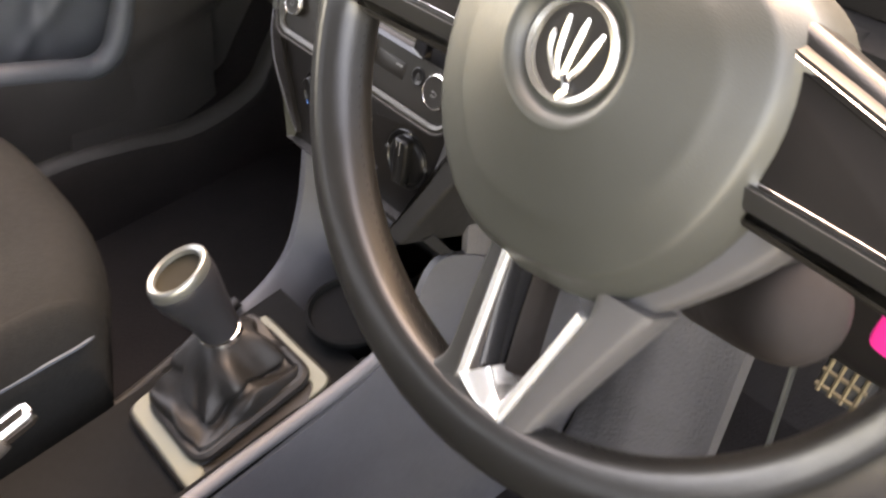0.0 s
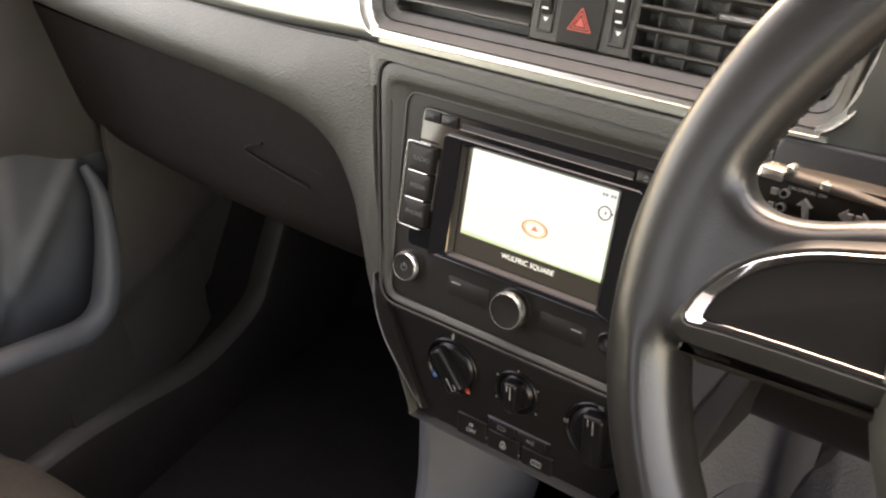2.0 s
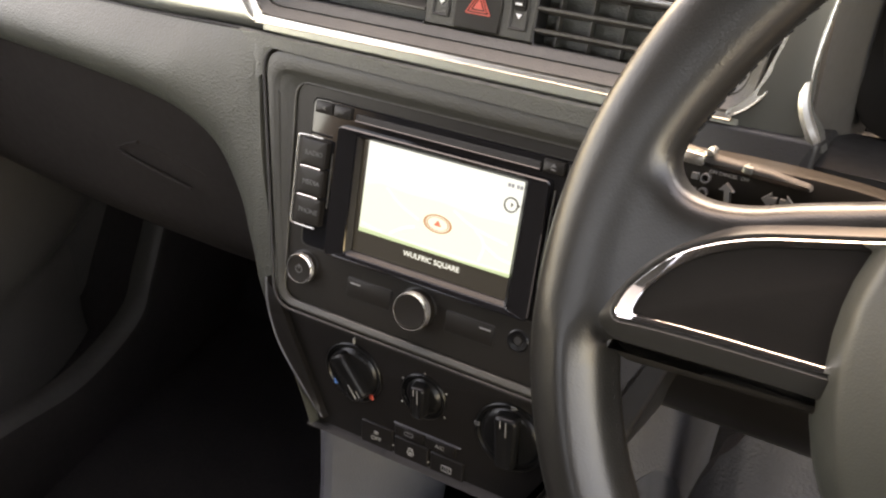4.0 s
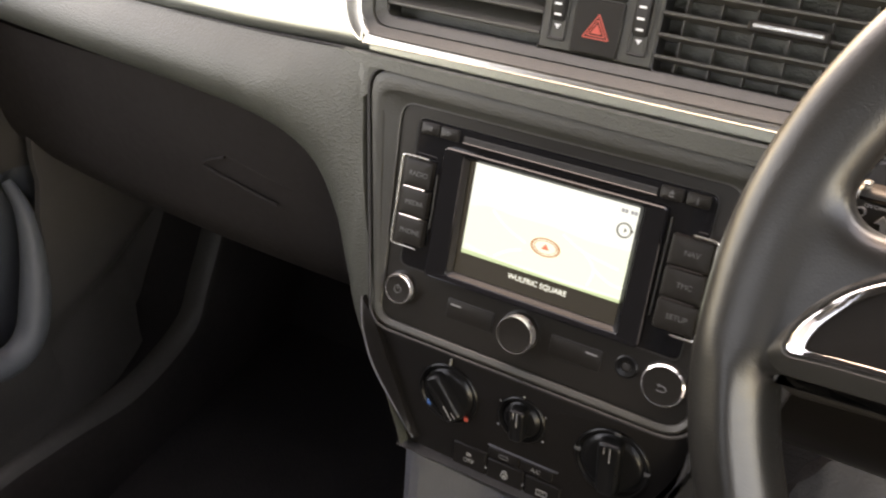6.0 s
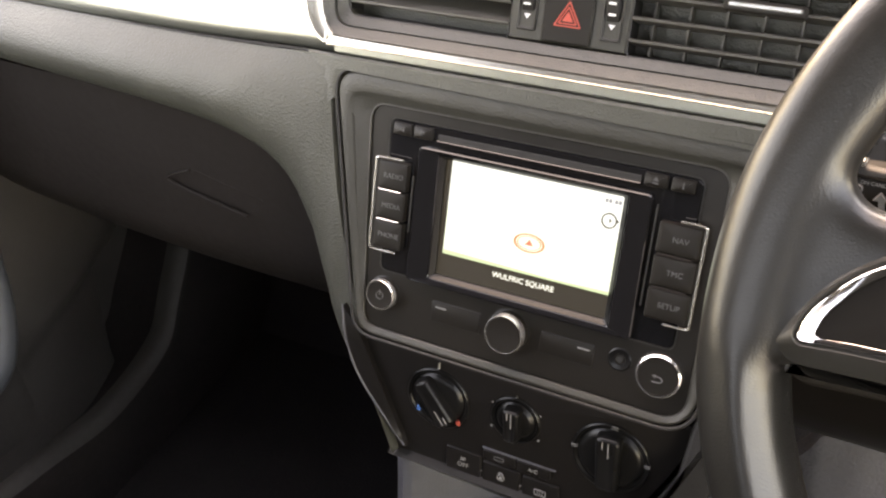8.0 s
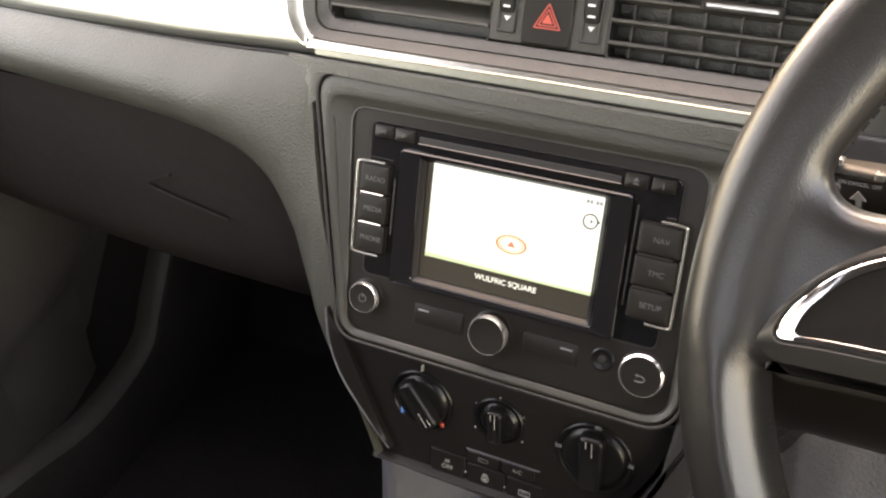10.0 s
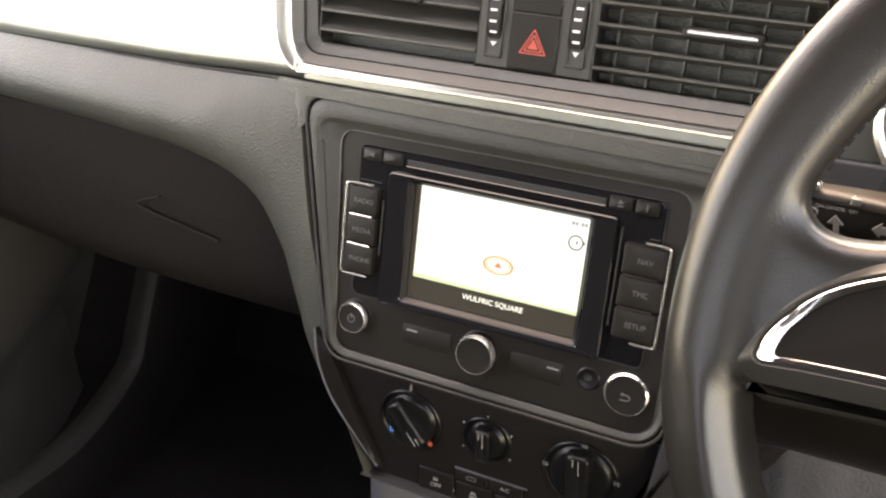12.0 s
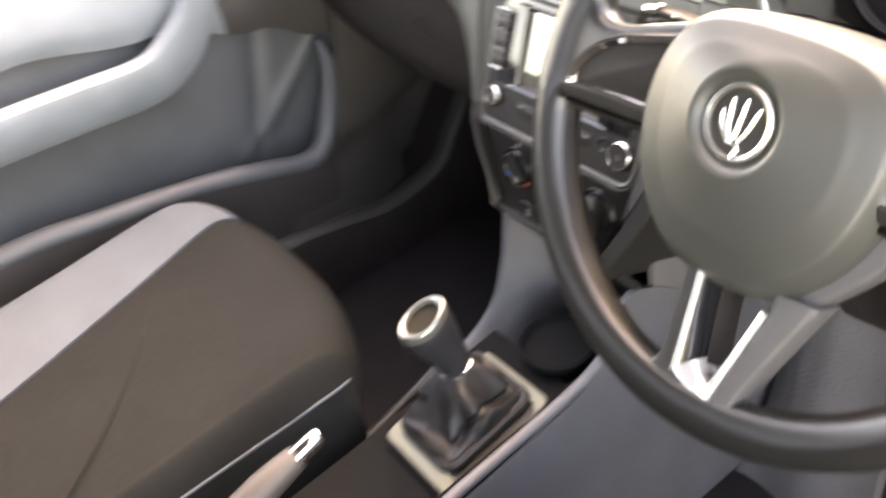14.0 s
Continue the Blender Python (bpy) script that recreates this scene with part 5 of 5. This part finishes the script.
for h, rx, ry, ox, oy in ((0.004, 0.0158, 0.0158, 0, 0), (0.012, 0.0160, 0.0163, 0, 0), (0.024, 0.0168, 0.0180, 0, -0.001), (0.038, 0.0184, 0.0212, 0, -0.003), (0.052, 0.0198, 0.0242, 0, -0.005), (0.060, 0.0199, 0.0249, 0, -0.006), (0.0625, 0.0192, 0.0242, 0, -0.006)):
    kn_secs.append([AX @ Vector((ox + rx * math.cos(2 * math.pi * i / 36), oy + ry * math.sin(2 * math.pi * i / 36), h + 0.16 * (ry * math.sin(2 * math.pi * i / 36)))) for i in range(36)])
part("knob", loft(kn_secs), KNOB, gear, "dark gear knob")


def knob_ring(k0, h):
    return [AX @ Vector((0.0195 * k0 * math.cos(2 * math.pi * i / 36), -0.006 + 0.0245 * k0 * math.sin(2 * math.pi * i / 36), h + 0.16 * 0.0245 * k0 * math.sin(2 * math.pi * i / 36))) for i in range(36)]


part("knob_ring", loft([knob_ring(0.98, 0.062), knob_ring(1.0, 0.066), knob_ring(0.99, 0.069), knob_ring(0.95, 0.0710), knob_ring(0.90, 0.0716), knob_ring(0.78, 0.0704), knob_ring(0.75, 0.0660)], cap=False), SATIN, gear, "bright satin silver top ring")
part("knob_inlay", loft([knob_ring(0.77, 0.0645), knob_ring(0.76, 0.0668), knob_ring(0.7, 0.0658), knob_ring(0.4, 0.0648), knob_ring(0.05, 0.0645)]), INLAY, gear, "dull brown inlay on the knob")
seam_line = [(p[0] * 0.97, p[1] * 0.97, p[2] + 0.006) for p in (laid(rounded([(-0.044, -0.050), (0.037, -0.051), (0.037, 0.056), (-0.040, 0.056)], 0.014, 8), 0.0))]
part("gaiter_roll", tube(seam_line, 0.0050, 8, closed=True), GAITER, gear, "rolled leather edge of the gaiter")

# ---- handbrake ----
brake = thing("handbrake", pose(0.012, -0.60, 0.255), "grey handbrake lever with a chrome button", "handbrake")
hb_line = [(0.0, 0.0, 0.005), (-0.002, 0.06, 0.030), (-0.006, 0.12, 0.050), (-0.010, 0.18, 0.064), (-0.012, 0.228, 0.073)]
part("grip", tube(smooth_line(hb_line, 20), [0.016] * 4 + [0.0155] * 6 + [0.0165] * 6 + [0.0155, 0.0145, 0.0135, 0.0125], 14), DOORDARK, brake)
part("button", tube([(-0.012, 0.226, 0.0728), (-0.013, 0.250, 0.0775), (-0.0132, 0.254, 0.0783)], [0.0100, 0.0098, 0.0080], 16), CHROME, brake, "chrome push button")
part("boot", loft([[(sx * 0.03 * f, sy * 0.07 * f + 0.03, h) for sx, sy in ((-1, -1), (1, -1), (1, 1), (-1, 1))] for f, h in ((1.0, -0.004), (0.9, 0.004), (0.5, 0.02))]), LEATHER, brake)


# ---- seats ----
def seat(name, m, label, near):
    """A car seat; local x across, y forwards, base on the floor."""
    s = thing(name, m, label, "car seat", group="front seats")
    front = [(-0.50, 0.0), (-0.35, -0.004), (-0.18, 0.002), (-0.06, 0.008), (-0.025, 0.000), (-0.006, -0.016), (0.000, -0.045), (-0.010, -0.080), (-0.03, -0.105)]

    def cushion(lo, hi, lift, droop, nx):
        rows = []
        for y, dz in smooth_line(front, 26):
            x0, x1 = lo(y), hi(y)
            yy = lambda x: y - 0.065 * (abs(x) / 0.24) ** 3
            top_pts = [(x0 + (x1 - x0) * i / nx, yy(x0 + (x1 - x0) * i / nx), 0.320 + dz + lift * math.sin(math.pi * i / nx) ** 0.6 - droop(x0 + (x1 - x0) * i / nx)) for i in range(nx + 1)]
            low = [(x1, yy(x1) - 0.02, 0.19), (x0, yy(x0) - 0.02, 0.19)]
            rows.append(top_pts + low)
        return loft(rows)

    def inner(y):
        return -0.130 - 0.27 * y if near < 0 else -0.190
    part("cushion", cushion(inner, lambda y: 0.205, 0.005, lambda x: 0.004 * (abs(x) / 0.2) ** 4, 16), FABRIC, s)
    part("bolster", cushion(lambda y: -0.242, lambda y: inner(y) - 0.0015, 0.012, lambda x: 0.050 * max(0.0, (abs(x) - 0.185) / 0.057) ** 2 - 0.002, 14), FABRIC2 if near < 0 else FABRIC, s, "pale grey side bolster" if near < 0 else "")
    part("bolster", cushion(lambda y: 0.2065, lambda y: 0.243, 0.003, lambda x: 0.046 * max(0.0, (x - 0.207) / 0.036) ** 1.5, 10), FABRIC, s)
    if near < 0:
        crease = [(-0.085 + 0.285 * k / 14, -0.130 - 0.205 * k / 14) for k in range(15)]
        part("seam", tube([(x, y - 0.065 * (abs(x) / 0.24) ** 3, 0.3238 + 0.0012 * math.sin(math.pi * k / 14)) for k, (x, y) in enumerate(crease)], 0.0022, 6), FABRIC, s)
    for sx in (-1, 1):
        pipe = smooth_line([(sx * 0.2375, -0.50, 0.290), (sx * 0.2375, -0.30, 0.290), (sx * 0.2375, -0.14, 0.291), (sx * 0.2375, -0.10, 0.292), (sx * 0.2350, -0.075, 0.290), (sx * 0.222, -0.056, 0.282)], 16)
        part("piping", tube(pipe, 0.0020, 6), FABRIC2, s, "pale piping")
        part("side_panel", sheet(lambda u, v: (sx * (0.243 - 0.006 * v), -0.50 + 0.40 * u, 0.06 + 0.17 * v), 6, 4, (-sx * 0.02, 0, 0)), FABRIC, s)
    part("plinth", box(-0.20, 0.20, -0.46, -0.08, 0.012, 0.19, 0.01), PLASTIC, s)
    for sx in (-1, 1):
        part("runner", box(sx * 0.19 - 0.015, sx * 0.19 + 0.015, -0.50, -0.04, 0.0, 0.025, 0.003), RUBBER, s)
    back = []
    for t in range(9):
        k = t / 8
        y, z, w2 = -0.50 - 0.20 * k, 0.30 + 0.62 * k, 0.235 - 0.05 * k ** 2
        back.append([(x * w2, y - 0.030 * abs(x) ** 2 * -1 + dy, z) for x, dy in ((-1, 0.03), (-0.7, 0.02), (0.0, 0.0), (0.7, 0.02), (1, 0.03), (0.95, -0.09), (0, -0.11), (-0.95, -0.09))])
    part("backrest", loft(back), FABRIC, s)
    part("headrest", loft([[(0.12 * f * cx, -0.72 + 0.045 * f * cy, z) for cx, cy in ((-1, -0.6), (-0.8, -1), (0.8, -1), (1, -0.6), (1, 0.6), (0.8, 1), (-0.8, 1), (-1, 0.6))] for z, f in ((0.955, 0.8), (0.98, 1.0), (1.06, 1.0), (1.10, 0.8))]), FABRIC, s)
    return s


seat("passenger_seat", pose(-0.295, -0.210, 0.0) @ Matrix.Diagonal((0.92, 1, 1, 1)), "grey fabric passenger seat with pale piping", -1)
seat("driver_seat", pose(0.375, -0.235, 0.0), "grey fabric driver seat", 0)

# ---- passenger door ----
door = thing("passenger_door", pose(-0.64, 0, 0), "closed grey plastic passenger door with armrest and pocket", "car door")


def card(u, v):
    """The flat card with a soft ridge and a hollow behind it at its front."""
    y, z = -0.92 + 1.06 * u, 0.09 + 0.57 * v
    d = (y + 0.024) * 0.62 - (z - 0.307) * 0.78 + 0.25 * (z - 0.307) ** 2
    k = 1 / (1 + math.exp((0.235 - z) / 0.012))
    return (-0.012 + k * (0.007 * math.exp(-(d / 0.013) ** 2) - 0.008 * math.exp(-((y + 0.070 - 0.30 * (z - 0.30)) / 0.014) ** 2)), y, z)


part("door_card", sheet(card, 200, 110, (-0.03, 0, 0)), DOORGREY, door)
upper_line = [(-0.92, 0.60), (-0.369, 0.526), (-0.18, 0.483), (-0.03, 0.424), (0.062, 0.374), (0.14, 0.335)]


def upper(y, v):
    z = level(upper_line, y)
    return (0.004 + 0.006 * math.sin(math.pi * min(1.0, v * 6) / 2) - 0.060 * max(0.0, v - 0.15) ** 1.5, y, z + v * (0.662 - z))


# one panel in two tones: paled behind as if lit, darkened in front as shade
part("upper_panel", sheet(lambda u, v: upper(-0.92 + 0.84 * u, v), 34, 20, (-0.03, 0, 0.004)), UPPERDOOR, door, "grey upper door panel, paled to look lit")
part("front_panel", sheet(lambda u, v: upper(-0.0795 + 0.2195 * u, v), 12, 20, (-0.03, 0, 0.004)), DOORDARK, door, "front end of the door panel, darkened to look shaded")
arm_line = smooth_line([(-0.92, 0.482), (-0.60, 0.476), (-0.43, 0.470), (-0.31, 0.459), (-0.225, 0.451), (-0.178, 0.463), (-0.140, 0.492), (-0.108, 0.535), (-0.080, 0.59), (-0.062, 0.645)], 48)
arm_rings = []
for i, (y, z) in enumerate(arm_line):
    t = (arm_line[min(i + 1, 47)] - arm_line[max(i - 1, 0)]).normalized()
    ny, nz = -t.y, t.x
    k = 1 - 0.35 * max(0.0, min(1.0, (i - 28) / 12))
    arm_rings.append([(x, y + ny * n * k, z + nz * n * k) for x, n in ((0.030, -0.036), (0.052, -0.035), (0.060, -0.026), (0.068, 0.0), (0.071, 0.018), (0.069, 0.028), (0.062, 0.034), (0.052, 0.035), (0.042, 0.028), (0.036, 0.016), (0.0, 0.010), (-0.004, -0.03))])
part("armrest", loft(arm_rings), UPPERDOOR, door, "smooth grey armrest rising into a grab handle, paled to look lit")
# pocket: a wall with a rounded rim that turns up at its front end
rim_line = smooth_line([(0.062, -0.90, 0.345), (0.066, -0.50, 0.332), (0.068, -0.358, 0.311), (0.070, -0.205, 0.280), (0.071, -0.110, 0.250), (0.070, -0.058, 0.232), (0.069, -0.024, 0.241), (0.063, 0.002, 0.275), (0.050, 0.026, 0.316), (0.036, 0.040, 0.350), (0.016, 0.046, 0.372)], 50)
part("pocket_rim", tube(rim_line, [0.016] * 34 + [0.016 - 0.0007 * k for k in range(16)], 14), DOORGREY, door)
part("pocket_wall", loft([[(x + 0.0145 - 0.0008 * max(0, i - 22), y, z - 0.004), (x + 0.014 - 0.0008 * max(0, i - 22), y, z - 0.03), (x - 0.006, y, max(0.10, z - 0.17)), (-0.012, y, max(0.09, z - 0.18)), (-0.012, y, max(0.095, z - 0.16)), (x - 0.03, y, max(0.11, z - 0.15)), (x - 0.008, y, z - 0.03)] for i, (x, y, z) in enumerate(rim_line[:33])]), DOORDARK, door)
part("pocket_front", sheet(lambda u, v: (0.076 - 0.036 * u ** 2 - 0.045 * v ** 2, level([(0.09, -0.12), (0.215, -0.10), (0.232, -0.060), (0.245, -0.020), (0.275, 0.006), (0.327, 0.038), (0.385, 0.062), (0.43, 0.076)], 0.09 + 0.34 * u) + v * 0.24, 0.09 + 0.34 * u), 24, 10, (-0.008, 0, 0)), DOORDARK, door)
part("window_seal", box(-0.062, -0.045, -0.90, 0.20, 0.655, 0.668, 0.003), RUBBER, door)

# ---- pedals ----
def pedal(x, y, z, w2, h, label):
    p = thing("pedal", pose(x, y, z, -28), label, "pedal", group="pedals")
    part("arm", tube([(0, 0.02, 0.0), (0.0, 0.035, 0.10), (0.0, 0.055, 0.30)], 0.008, 8), RUBBER, p)
    part("pad", plate(rounded([(-w2, -h), (w2, -h), (w2, h), (-w2, h)], 0.006, 4), 0.0, 0.02, 0.003), RUBBER, p)
    for k in range(4):
        xx = -w2 + (k + 0.5) * w2 / 2
        part("rib", tube([(xx, -0.001, -h * 0.9), (xx, -0.001, h * 0.9)], 0.0022, 6), BRASS, p)
    for k in range(3):
        zz = -h + (k + 0.5) * 2 * h / 3
        part("rib", tube([(-w2 * 0.95, -0.001, zz), (w2 * 0.95, -0.001, zz)], 0.0022, 6), BRASS, p)
    return p


pedal(0.352, 0.175, 0.250, 0.021, 0.021, "worn brake pedal with a ribbed pad")
structure("knee_panel", sheet(lambda u, v: (0.125 + 0.60 * u, 0.03 + 0.10 * v - 0.05 * math.sin(math.pi * v), 0.52 - 0.18 * v), 12, 8, (0, 0.02, 0)), HEATER, "black knee panel under the steering column", "panel")
structure("footwell_strip", box(0.3145, 0.3175, 0.15, 0.16, 0.06, 0.29, 0.001), SATIN, "thin pale edge strip in the driver footwell", "strip")


def footrest(u, v):
    x = 0.125 + 0.161 * u
    top = level([(0.125, 0.10), (0.133, 0.18), (0.142, 0.215), (0.158, 0.263), (0.176, 0.300), (0.212, 0.342), (0.240, 0.353), (0.290, 0.356)], x)
    return (x, 0.118 + 0.03 * v * v - 0.05 * (1 - v) ** 2 + 0.004 * math.sin(9 * u + 2 * v), top * v)


structure("footrest_panel", sheet(footrest, 28, 14, (0, 0.02, 0)), MAT, "grey carpeted side of the driver footwell", "panel")
